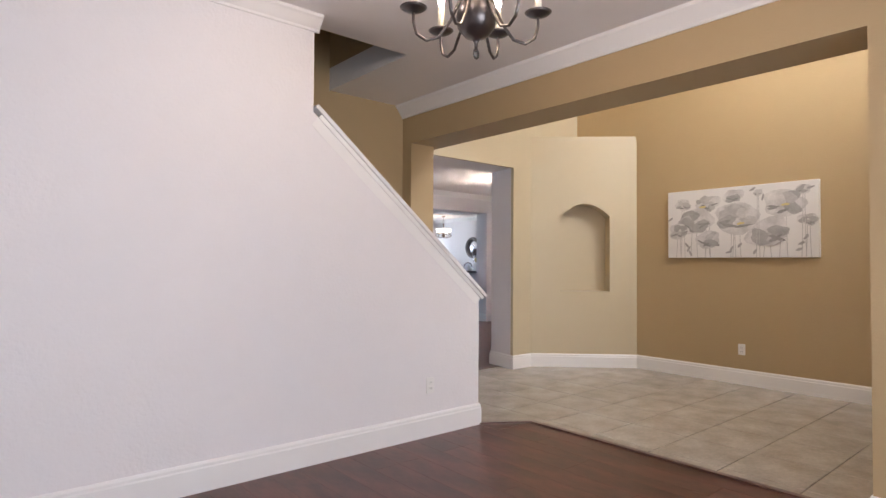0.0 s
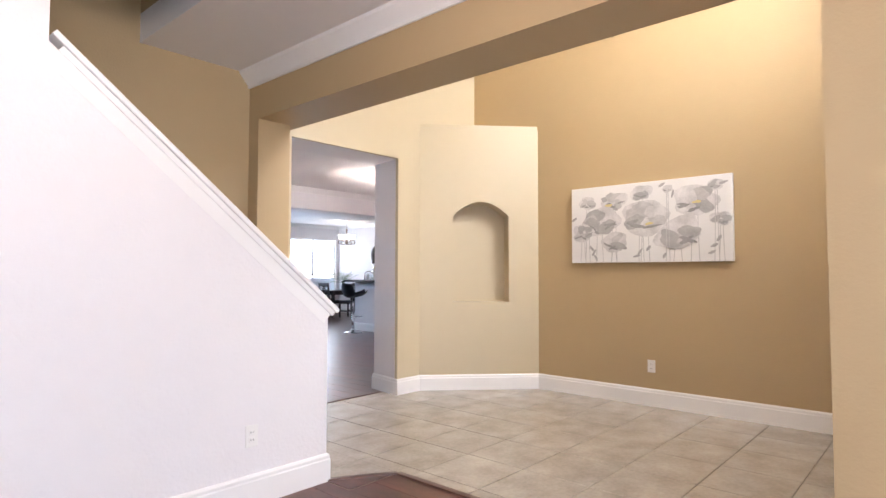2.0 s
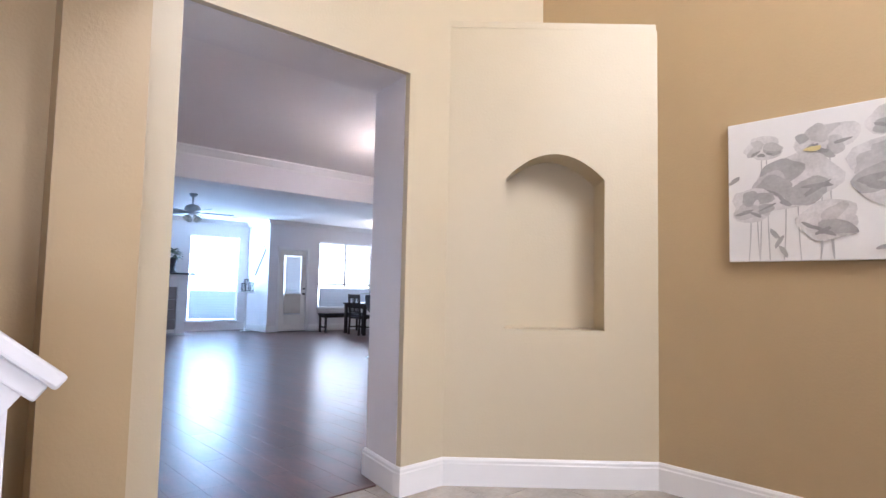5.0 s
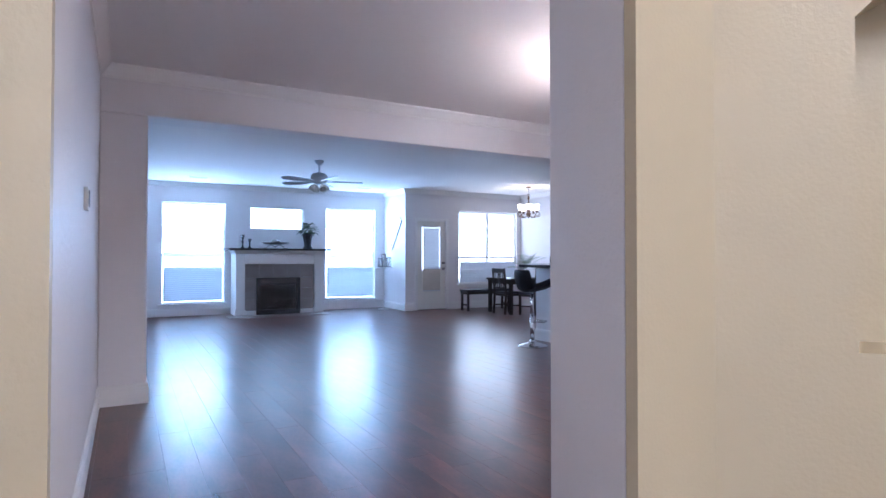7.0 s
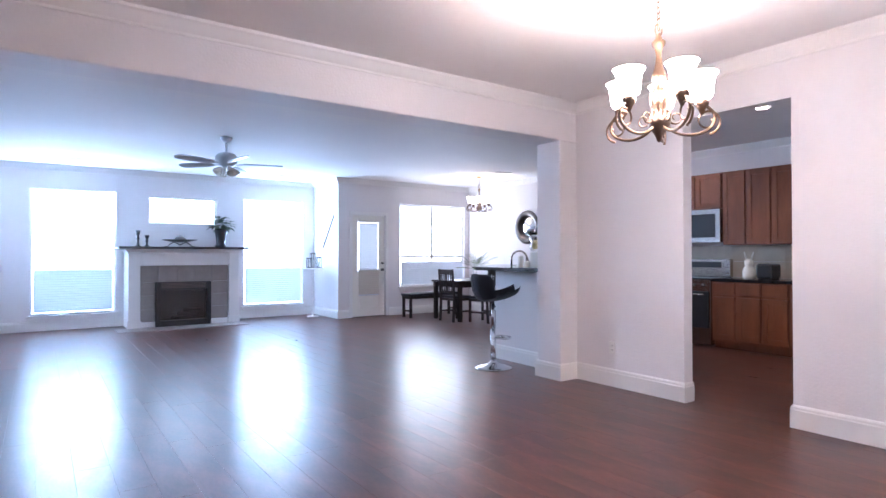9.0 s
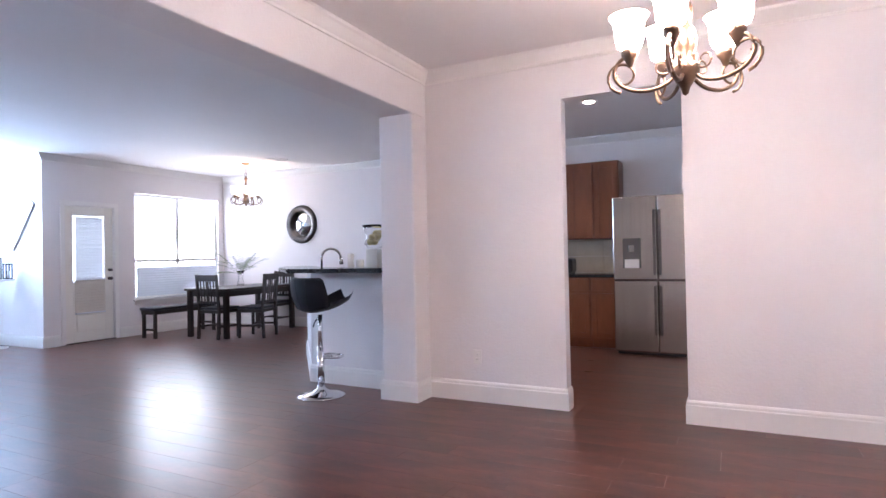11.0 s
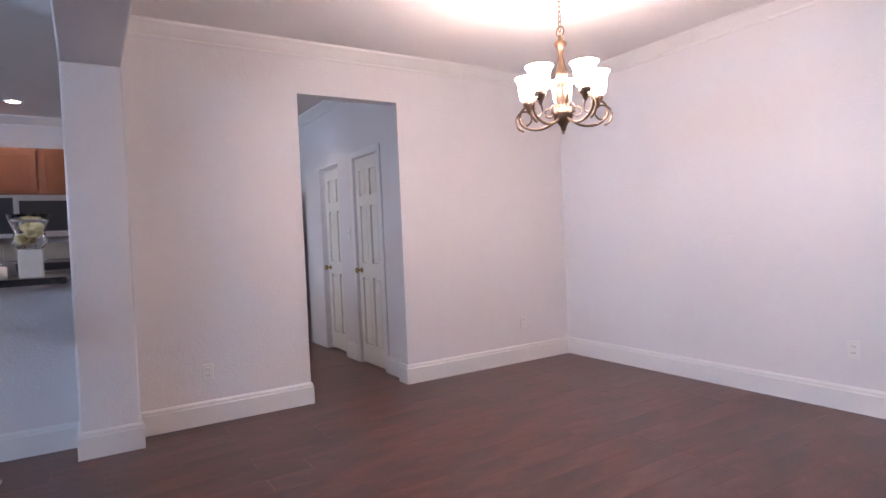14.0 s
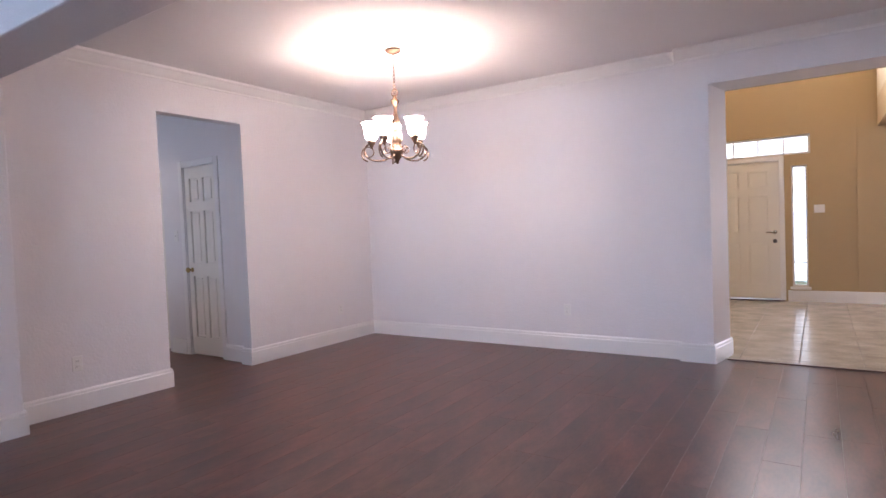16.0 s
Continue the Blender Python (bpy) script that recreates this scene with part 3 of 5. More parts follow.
boxes("window_sill", M_TRIM, [(-0.03, -0.05, -0.04, 0.23, 0.03, 0.0)], sl, 0.008)
for i in range(1, 5):
    boxes("glazing_bar", M_PEWTER, [(0.025, 0.045, 1.76 * i / 5 - 0.006, 0.175, 0.07, 1.76 * i / 5 + 0.006)], sl)
for i in range(5):
    ob = boxes("pane", M_GLASS, [(0.025, 0.058, 1.76 * i / 5 + 0.008, 0.175, 0.062, 1.76 * (i + 1) / 5 - 0.008)], sl)
    ob.visible_shadow = False
window("window_upper", 4.5, 3.3, 6.3, 4.9, DW - 0.16, "high foyer window above the front door", 2, sill=False)
# made-up window out of view, framing the hall's fill lamp
window("window_hall_unseen", -0.1, 0.6, 2.5, 2.4, -2.22, "unseen wide hall window, added to let light in", 2, sill=False)

# glazed back door
bd = thing("door_back", pose(BD[0], YB, 0.01), "closed white half-glazed back door with a shade", "door")
bd["kind"] = "structure"
BW, BH = BD[2] - BD[0], 2.02
boxes("slab", M_DOOR, [(0.005, 0.03, 0, 0.13, 0.07, BH), (BW - 0.13, 0.03, 0, BW - 0.005, 0.07, BH), (0.13, 0.0302, 0, BW - 0.13, 0.07, 0.9), (0.13, 0.0302, 1.88, BW - 0.13, 0.07, BH)], bd, 0.004)
ob = boxes("pane", M_GLASS, [(0.13, 0.055, 0.9, BW - 0.13, 0.06, 1.88)], bd)
ob.visible_shadow = False
boxes("panel", M_DOOR, [(0.17, 0.018, 0.16, BW - 0.17, 0.032, 0.4)], bd, 0.006)
boxes("casing", M_TRIM, [(-0.065, -0.016, 0, 0.0, 0.0, 2.09), (BW, -0.016, 0, BW + 0.065, 0.0, 2.09), (0, -0.0162, 2.025, BW, 0.0, 2.09)], bd, 0.004)
boxes("jamb", M_TRIM, [(-0.008, 0, 0, 0.006, 0.13, 2.03), (BW - 0.006, 0, 0, BW + 0.008, 0.13, 2.03), (0, 0, 2.018, BW, 0.13, 2.032)], bd)
boxes("sill", M_PEWTER, [(0, -0.02, -0.008, BW, 0.12, 0.006)], bd)
for z, r in ((0.93, 0.026), (1.06, 0.022)):
    bm = bmesh.new()
    lathe(bm, [(r, 0), (r, 0.01), (0.01, 0.014), (0.01, 0.04), (r, 0.05), (r * 0.8, 0.065), (0, 0.066)], segs=12)
    part("knob", bm, M_PEWTER, bd, "", pose(BW - 0.065, 0.03, z, 90))
bs = shade(BD[0] + 0.17, BD[2] - 0.17, 0.95, 1.85, YB + 0.018, M_GAUZE, "sheer white shade over the back door glass")
bl = shade(BD[0] + 0.15, BD[2] - 0.15, 0.45, 0.93, YB + 0.005, material("cream roller fabric", (0.62, 0.57, 0.5), 0.9), "cream lower shade hanging on the back door")

# bright outdoors beyond the openings
for nm, rows in (("backdrop_garden", [(-2, 18.6, -1, 20, 18.7, 6)]), ("backdrop_street", [(-4, -4.6, -1, 10, -4.5, 7)])):
    tagged(boxes(nm, M_SKY, rows), "pale overexposed daylight outside the windows", "backdrop", kind="structure")
tagged(boxes("ground", material("dry lawn", (0.12, 0.14, 0.06), 0.9, var=0.2), [(-60, -60, -0.35, 60, 60, -0.25)]), "lawn around the house", "ground", kind="structure")
# unseen slab added above the ceilings to keep sun and sky light out
tagged(boxes("roof", M_CEIL, [(-1.6, -2.4, 5.42, 14, 17.3, 5.5)]), "unseen flat slab over the house, added to block sun and sky", "roof", kind="structure")


# ---- lamps ----
def curl(a, cr, cz, rad, turns=1.3, k=20, start=-0.5):
    out = []
    for i in range(k + 1):
        u = i / k
        t = math.pi * start + 2 * math.pi * turns * u
        rr = rad * (1 - 0.68 * u)
        r, z = cr + rr * math.cos(t), cz + rr * math.sin(t)
        out.append((r * math.cos(a), r * math.sin(a), z))
    return out


def chain(bm, z0, z1):
    k = int((z1 - z0) / 0.028)
    for i in range(k):
        zc = z0 + (i + 0.5) * (z1 - z0) / k
        ring = [(0.009 * math.cos(t), 0, zc + 0.019 * math.sin(t)) for t in [2 * math.pi * j / 8 for j in range(9)]]
        if i % 2:
            ring = [(0, x, z) for x, _, z in ring]
        tube(bm, ring, 0.0028, 5)


def shaded_chandelier(name, at, drop, size, label, metal, lit, group="", arms=5, turn=0.3):
    """A turned column on a chain with scrolled arms and upturned glass bells; local z = 0 is the ceiling."""
    c = thing(name, at, label, "chandelier", group)
    bm = bmesh.new()
    lathe(bm, [(0.0, -0.035), (0.02, -0.034), (0.055, -0.02), (0.066, -0.006), (0.066, 0.0)], segs=24)
    part("canopy", bm, metal, c)
    s = size
    bm = bmesh.new()
    chain(bm, -drop + 0.6 * s, -0.03)
    part("chain", bm, metal, c)
    b = -drop
    bm = bmesh.new()
    lathe(bm, [(0, 0), (0.012 * s, 0.008), (0.018 * s, 0.03 * s), (0.03 * s, 0.05 * s), (0.055 * s, 0.085 * s), (0.06 * s, 0.12 * s), (0.045 * s, 0.135 * s), (0.035 * s, 0.16 * s),
               (0.045 * s, 0.19 * s), (0.05 * s, 0.235 * s), (0.04 * s, 0.275 * s), (0.022 * s, 0.3 * s), (0.035 * s, 0.33 * s), (0.036 * s, 0.36 * s), (0.022 * s, 0.4 * s), (0.014 * s, 0.46 * s),
               (0.02 * s, 0.5 * s), (0.034 * s, 0.52 * s), (0.036 * s, 0.535 * s), (0.018 * s, 0.55 * s), (0.012 * s, 0.58 * s)], (0, 0, b), 20)
    tube(bm, [(0.03 * math.cos(t), 0, b + 0.6 * s + 0.03 * math.sin(t)) for t in [2 * math.pi * j / 12 for j in range(13)]], 0.004, 6)
    part("column", bm, metal, c)
    R = 0.215 * s
    for i in range(arms):
        a = turn + 2 * math.pi * i / arms
        d = Vector((math.cos(a), math.sin(a), 0))
        bm = bmesh.new()
        pts = []
        for j in range(27):
            u = j / 26
            t = math.pi * (1.15 + 1.15 * u)
            pts.append((0.155 * s + 0.125 * s * math.cos(t), 0.12 * s + 0.085 * s * math.sin(t)))
        pts = [(0.045 * s, 0.16 * s)] + pts
        tube(bm, [tuple(d * r + Vector((0, 0, b + z))) for r, z in pts], 0.0085 * s, 7)
        tube(bm, curl(a, R + 0.028 * s, b + 0.105 * s, 0.07 * s, 1.3, 22, -0.45), 0.0075 * s, 6, 0.6)
        tube(bm, curl(a, 0.085 * s, b + 0.13 * s, 0.04 * s, 1.2, 16, 0.9), 0.006 * s, 6, 0.6)
        arm = part("arm", bm, metal, c)
        p = d * R + Vector((0, 0, b + 0.19 * s))
        bm = bmesh.new()
        lathe(bm, [(0.008 * s, -0.05 * s), (0.02 * s, -0.02 * s), (0.034 * s, 0.0), (0.036 * s, 0.02 * s), (0.026 * s, 0.03 * s)], p, 14)
        part("cup", bm, metal, arm)
        bm = bmesh.new()
        prof = [(0.03, 0.028), (0.05, 0.04), (0.058, 0.07), (0.06, 0.11), (0.066, 0.145), (0.082, 0.168)]
        lathe(bm, [(r * s, z * s) for r, z in prof] + [((r - 0.004) * s, z * s) for r, z in prof[::-1]], p, 20, caps=False)
        part("shade", bm, (M_SHADE if 0.9 < size < 1.2 else M_SHADE_DIM) if lit else M_GLASS, c, "frosted glass bell shade, lit" if lit else "")
        if lit:
            bulb("lamp_glow", Vector(at.translation) + p + Vector((0, 0, 0.10 * s)), lit, WARM, 0.03)
    return c


shaded_chandelier("chandelier", pose(7.75, 7.16, DIN_Z), 0.93, 0.97, "lit bronze chandelier with five frosted glass bells", M_BRONZE, 4.5, turn=0.49)
shaded_chandelier("foyer_chandelier", pose(5.4, 2.72, FOY_Z), 2.24, 1.35, "bronze foyer chandelier with scrolled arms, hung high", M_BRONZE, 9.0)
shaded_chandelier("nook_chandelier", pose(12.05, 14.0, DIN_Z), 0.70, 0.85, "small lit chandelier over the breakfast table", M_BRONZE, 1.4)

# hall chandelier with a ball and candle arms
hc = thing("hall_chandelier", pose(2.13, 2.14, HALL_Z), "dark pewter chandelier with a ball and ivory candles", "chandelier")
bm = bmesh.new()
lathe(bm, [(0, -0.03), (0.05, -0.02), (0.06, 0)], segs=20)
part("canopy", bm, M_PEWTER, hc)
bm = bmesh.new()
chain(bm, -0.22, -0.02)
part("chain", bm, M_PEWTER, hc)
bm = bmesh.new()
lathe(bm, [(0.006, -0.655), (0.008, -0.62), (0.02, -0.6), (0.05, -0.59), (0.078, -0.555), (0.086, -0.51), (0.078, -0.465), (0.05, -0.435), (0.032, -0.42), (0.04, -0.4), (0.05, -0.39),
           (0.03, -0.37), (0.02, -0.3), (0.03, -0.27), (0.02, -0.24), (0.008, -0.22)], segs=24)
tube(bm, [(0.012 * math.cos(t), 0, -0.665 + 0.02 * math.sin(t)) for t in [2 * math.pi * j / 10 for j in range(11)]], 0.005, 6)
part("column", bm, M_PEWTER, hc)
for i in range(6):
    a = 0.42 + math.pi * i / 3
    d = Vector((math.cos(a), math.sin(a), 0))
    bm = bmesh.new()
    pts = [(0.03, -0.4), (0.07, -0.44), (0.11, -0.53), (0.16, -0.6), (0.21, -0.615), (0.25, -0.59), (0.265, -0.54), (0.265, -0.5)]
    fine = []
    for (r0, z0), (r1, z1) in zip(pts, pts[1:]):
        fine += [(r0 + (r1 - r0) * u / 3, z0 + (z1 - z0) * u / 3) for u in range(3)]
    tube(bm, [tuple(d * r + Vector((0, 0, z))) for r, z in fine + pts[-1:]], 0.0065, 8)
    arm = part("arm", bm, M_PEWTER, hc)
    bm = bmesh.new()
    lathe(bm, [(0.01, -0.5), (0.045, -0.488), (0.058, -0.478), (0.05, -0.476), (0.012, -0.484)], d * 0.265, 18)
    part("drip_pan", bm, M_PEWTER, arm)
    bm = bmesh.new()
    lathe(bm, [(0.0155, -0.48), (0.0155, -0.37), (0.012, -0.366)], d * 0.265, 12)
    part("candle", bm, M_CANDLE, arm, "ivory candle sleeve")
    bm = bmesh.new()
    lathe(bm, [(0.008, -0.366), (0.016, -0.345), (0.014, -0.32), (0.004, -0.29)], d * 0.265, 10)
    part("light_bulb", bm, M_SHADE, arm)
bulb("lamp_glow", (2.13, 2.14, 2.62), 26, WARM, 0.12)

# recessed downlights
for x, y in ((11.0, 10.18), (12.3, 10.09), (11.2, 8.3)):
    r = thing("downlight", pose(x, y, DIN_Z), "small lit recessed kitchen downlight", "downlight", "kitchen downlights")
    bm = bmesh.new()
    lathe(bm, [(0.085, 0.0), (0.08, -0.008), (0.06, -0.006), (0.06, 0.0)], segs=20)
    part("trim_ring", bm, M_TRIM, r)
    bm = bmesh.new()
    lathe(bm, [(0.0, -0.006), (0.058, -0.004), (0.058, -0.001), (0, 0)], segs=20)
    part("lens", bm, M_SHADE, r)
    ob = new("lamp_glow", bpy.data.lights.new("lamp_glow", "SPOT"))
    ob.data.energy, ob.data.color, ob.data.spot_size, ob.data.shadow_soft_size = 17, (1, 0.85, 0.68), radians(130), 0.05
    ob.matrix_world = look((x, y, DIN_Z - 0.02), (x, y, 0))

# ceiling fan
fan = thing("ceiling_fan", pose(7.08, 12.95, DIN_Z), "white five-blade ceiling fan with a light kit, at rest", "ceiling fan")
bm = bmesh.new()
lathe(bm, [(0.0, -0.07), (0.03, -0.068), (0.07, -0.03), (0.075, 0)], segs=20)
part("canopy", bm, M_FAN, fan)
bm = bmesh.new()
tube(bm, [(0, 0, -0.2), (0, 0, -0.05)], 0.014)
part("downrod", bm, M_FAN, fan)
bm = bmesh.new()
lathe(bm, [(0.04, -0.38), (0.1, -0.36), (0.135, -0.31), (0.135, -0.25), (0.1, -0.21), (0.03, -0.19)], segs=24)
part("motor", bm, M_FAN, fan)
for i in range(5):
    a = 1.0 + 2 * math.pi * i / 5
    bm = bmesh.new()
    prism(bm, [(0.2, -0.05), (0.3, -0.062), (0.62, -0.07), (0.68, -0.05), (0.7, 0.0), (0.68, 0.05), (0.62, 0.07), (0.3, 0.062), (0.2, 0.05)], -0.006, 0.006)
    bl_ = part("blade", bm, M_FAN, fan, "", Matrix.Translation((0, 0, -0.335)) @ Matrix.Rotation(a, 4, "Z") @ Matrix.Rotation(radians(12), 4, "X"))
    bm = bmesh.new()
    box(bm, 0.1, -0.022, -0.008, 0.24, 0.022, 0.0, 0.003)
    part("bracket", bm, M_FAN, bl_)
for i in range(4):
    a = 0.2 + math.pi * i / 2
    bm = bmesh.new()
    lathe(bm, [(0.018, 0.0), (0.03, -0.02), (0.055, -0.07), (0.06, -0.1), (0.056, -0.1), (0.026, -0.02)], segs=16, caps=False)
    part("shade", bm, M_CERAMIC, fan, "white glass light shade", Matrix.Translation((0.07 * math.cos(a), 0.07 * math.sin(a), -0.39)) @ Matrix.Rotation(a, 4, "Z") @ Matrix.Rotation(radians(-38), 4, "Y"))

# vents
for x, y, z, rz in ((4.48, 7.61, DIN_Z, 0), (5.6, 15.95, DIN_Z, 0), (9.0, 16.0, DIN_Z, 0), (12.02, 13.3, DIN_Z, 0)):
    v = thing("ceiling_vent", pose(x, y, z, 0, 0, rz), "white slatted air vent in the ceiling", "vent", "ceiling vents")
    boxes("frame", M_TRIM, [(-0.16, -0.09, -0.008, 0.16, -0.07, 0), (-0.16, 0.07, -0.008, 0.16, 0.09, 0), (-0.16, -0.07, -0.008, -0.14, 0.07, 0), (0.14, -0.07, -0.008, 0.16, 0.07, 0)], v)
    boxes("backing", M_SLOT, [(-0.14, -0.07, -0.002, 0.14, 0.07, -0.0005)], v)
    for i in range(9):
        boxes("slat", M_TRIM, [(-0.125 + 0.031 * i - 0.006, -0.07, -0.007, -0.125 + 0.031 * i + 0.006, 0.07, -0.003)], v)


# ---- plates on the walls ----
def wall_plate(name, at, label, kind="outlet", w=0.072, h=0.115):
    """Local -y faces the room."""
    p = thing(name, at, label, kind if kind != "outlet" else "power outlet")
    boxes("plate", M_PLATE, [(-w / 2, -0.007, -h / 2, w / 2, 0, h / 2)], p, 0.003)
    if kind == "outlet":
        for z in (-0.02, 0.02):
            boxes("socket", M_PLATE, [(-0.017, -0.0095, z - 0.014, 0.017, -0.006, z + 0.014)], p, 0.002)
            boxes("slot", M_SLOT, [(-0.009, -0.0105, z - 0.004, -0.006, -0.0094, z + 0.006), (0.006, -0.0105, z - 0.004, 0.009, -0.0094, z + 0.006)], p)
    else:
        for i in range(max(1, round(w / 0.05) - 1)):
            x = (i - (max(1, round(w / 0.05) - 1) - 1) / 2) * 0.046
            boxes("toggle", M_PLATE, [(x - 0.005, -0.016, -0.004, x + 0.005, -0.006, 0.012)], p, 0.002)
    return p


wall_plate("outlet", pose(6.81, 2.975, 0.37, 0, 0, -90), "white power outlet low on the tan wall")
wall_plate("outlet", pose(3.13, 3.66, 0.365), "white power outlet low on the stair wall")
wall_plate("outlet", pose(6.99, 5.46, 0.40, 0, 0, 180), "white power outlet low on the dining wall")
wall_plate("outlet", pose(9.54, 8.88, 0.36, 0, 0, -90), "white power outlet beside the kitchen opening")
wall_plate("outlet", pose(9.54, 6.04, 0.38, 0, 0, -90), "white power outlet on the dining wall")
wall_plate("light_switch", pose(3.82, 0.84, 1.385, 0, 0, -90), "white toggle switch on the tan wall", "light switch")
wall_plate("light_switch", pose(4.86, DW, 1.34, 0, 0, 180), "wide white switch plate beside the sidelight", "light switch", 0.13)
wall_plate("light_switch", pose(10.8, KS, 1.3, 0, 0, 180), "white switch between the kitchen doors", "light switch")
wall_plate("outlet", pose(5.95, YF, 0.22), "white outlet low beside the hearth")
th = thing("thermostat", pose(4.2, 7.52, 1.49, 0, 0, 90), "small dark thermostat on the white wall", "thermostat")
boxes("body", M_PLATE, [(-0.06, -0.022, -0.06, 0.06, 0, 0.06)], th, 0.005)
boxes("screen", M_SLOT, [(-0.045, -0.0245, -0.04, 0.045, -0.0215, 0.045)], th)

# ---- painting in the foyer ----
pt = thing("painting", pose(6.81, 3.77, 1.338, 0, 0, -90), "white canvas with grey poppy flowers on the tan wall", "painting")
PW, PH = 1.53, 0.755
boxes("canvas", M_CANVAS, [(0, -0.04, 0, PW, 0, PH)], pt, 0.004)
GREYS = [material(f"grey wash {i}", (g, g * 0.965, g * 0.95), 0.8, var=0.3, scale=9) for i, g in enumerate((0.62, 0.5, 0.4, 0.3, 0.2))]
rnd = random.Random(5)
LAYER = [0.0405]


def blot(cx, cz, rx, rz, tilt, mat, parent, wob=0.16, name="petal"):
    """A flat uneven brush shape on the canvas."""
    bm = bmesh.new()
    ph = [rnd.uniform(0, 6.28) for _ in range(3)]
    vs = []
    LAYER[0] += 0.00006
    for i in range(22):
        t = 2 * math.pi * i / 22
        k = 1 + wob * (math.sin(2 * t + ph[0]) * 0.5 + math.sin(3 * t + ph[1]) * 0.35 + math.sin(5 * t + ph[2]) * 0.25)
        x, z = rx * k * math.cos(t), rz * k * math.sin(t)
        x, z = x * math.cos(tilt) - z * math.sin(tilt), x * math.sin(tilt) + z * math.cos(tilt)
        vs.append(bm.verts.new((min(max(cx + x, 0.004), PW - 0.004), -LAYER[0], min(max(cz + z, 0.004), PH - 0.004))))
    f = bm.faces.new(vs)
    if f.normal.y > 0:
        f.normal_flip()
    part(name, bm, mat, parent)


for fx, fz, fs in ((0.18, 0.60, 0.075), (0.46, 0.60, 0.105), (0.73, 0.66, 0.085), (0.31, 0.40, 0.17), (0.13, 0.30, 0.1), (0.77, 0.42, 0.19), (1.22, 0.545, 0.16), (1.07, 0.26, 0.17), (0.46, 0.2, 0.11), (1.44, 0.37, 0.075), (1.4, 0.67, 0.055), (0.98, 0.67, 0.04)):
    fs *= 1.2
    for x in (-0.25, 0.2):
        bm = bmesh.new()
        LAYER[0] += 0.00006
        x0 = fx + x * fs * 0.6
        pts = [(x0 + 0.05 * x * u * u, fz - fs * 0.5 - (fz - fs * 0.5 - 0.006) * u) for u in [j / 6 for j in range(7)] ]
        for (xa, za), (xb, zb) in zip(pts, pts[1:]):
            f = bm.faces.new([bm.verts.new(v) for v in ((xa, -LAYER[0], za), (xa + 0.006, -LAYER[0], za), (xb + 0.006, -LAYER[0], zb), (xb, -LAYER[0], zb))])
            if f.normal.y > 0:
                f.normal_flip()
        part("stem", bm, GREYS[1], pt)
    blot(fx, fz, fs * 1.05, fs * 0.68, 0.1, GREYS[0], pt, 0.25)
    for j in range(6):
        a = rnd.uniform(0, 6.28)
        blot(fx + fs * 0.5 * math.cos(a), fz + fs * 0.34 * math.sin(a), fs * rnd.uniform(0.35, 0.6), fs * rnd.uniform(0.2, 0.36), rnd.uniform(-0.7, 0.7), GREYS[rnd.choice((0, 1, 1, 2, 2))], pt, 0.25)
    for j in range(3):
        a = rnd.uniform(3.4, 6.0)
        blot(fx + fs * 0.6 * math.cos(a), fz + fs * 0.42 * math.sin(a), fs * rnd.uniform(0.2, 0.4), fs * rnd.uniform(0.05, 0.1), rnd.uniform(-0.6, 0.6), GREYS[3], pt, 0.3)
for lx, lz, lt in ((0.25, 0.1, 1.0), (0.27, 0.05, 2.2), (0.23, 0.14, 2.2), (0.72, 0.1, 0.9), (0.80, 0.13, 0.9), (0.69, 0.06, 0.3), (1.38, 0.14, 0.5), (1.36, 0.08, 0.4), (0.95, 0.06, 1.0), (1.42, 0.2, 0.9), (0.035, 0.44, 0.5), (1.03, 0.62, 1.3), (0.93, 0.71, 0.4), (1.46, 0.68, 0.3)):
    blot(lx, lz, 0.035, 0.012, lt, GREYS[2], pt, 0.2, "leaf")

M_YELLOW = material("pale yellow petals", (0.66, 0.55, 0.25), 0.7, var=0.2, scale=20)
for yx, yz in ((1.24, 0.53), (0.81, 0.36), (0.41, 0.56)):
    blot(yx, yz, 0.035, 0.014, 0.1, M_YELLOW, pt, 0.3, "stamen")

# ---- fireplace ----
fp = thing("fireplace", pose(0.06, 0, 0), "white mantelpiece with grey tile surround and black insert", "fireplace")
FY = 16.2
boxes("surround", M_TRIM, [(6.28, FY, 0, 6.46, YF, 1.28), (7.9, FY, 0, 8.08, YF, 1.28), (6.46, FY, 1.06, 7.9, YF, 1.28)], fp, 0.006)
for x0 in (6.265, 7.885):
    boxes("plinth", M_TRIM, [(x0, FY - 0.015, 0, x0 + 0.21, FY + 0.1, 0.13)], fp, 0.005)
boxes("crown", M_TRIM, [(6.26, FY - 0.03, 1.28, 8.10, YF, 1.31), (6.23, FY - 0.06, 1.31, 8.13, YF, 1.345)], fp, 0.008)
boxes("shelf", M_ESPRESSO, [(6.13, FY - 0.13, 1.345, 8.23, YF, 1.385)], fp, 0.008)
for i in range(5):
    boxes("tile", M_SLATE, [(6.463 + 0.2874 * i, FY + 0.05, 0.775, 6.463 + 0.2874 * (i + 1) - 0.004, FY + 0.12, 1.06)], fp, 0.003)
for i in range(3):
    for x0, x1 in ((6.463, 6.69), (7.59, 7.897)):
        boxes("tile", M_SLATE, [(x0, FY + 0.05, 0.1 + 0.225 * i, x1, FY + 0.12, 0.1 + 0.225 * (i + 1) - 0.004)], fp, 0.003)
for x0, x1 in ((6.463, 6.69), (7.59, 7.897)):
    boxes("toe_rail", M_TRIM, [(x0, FY + 0.04, 0, x1, FY + 0.12, 0.096)], fp, 0.004)
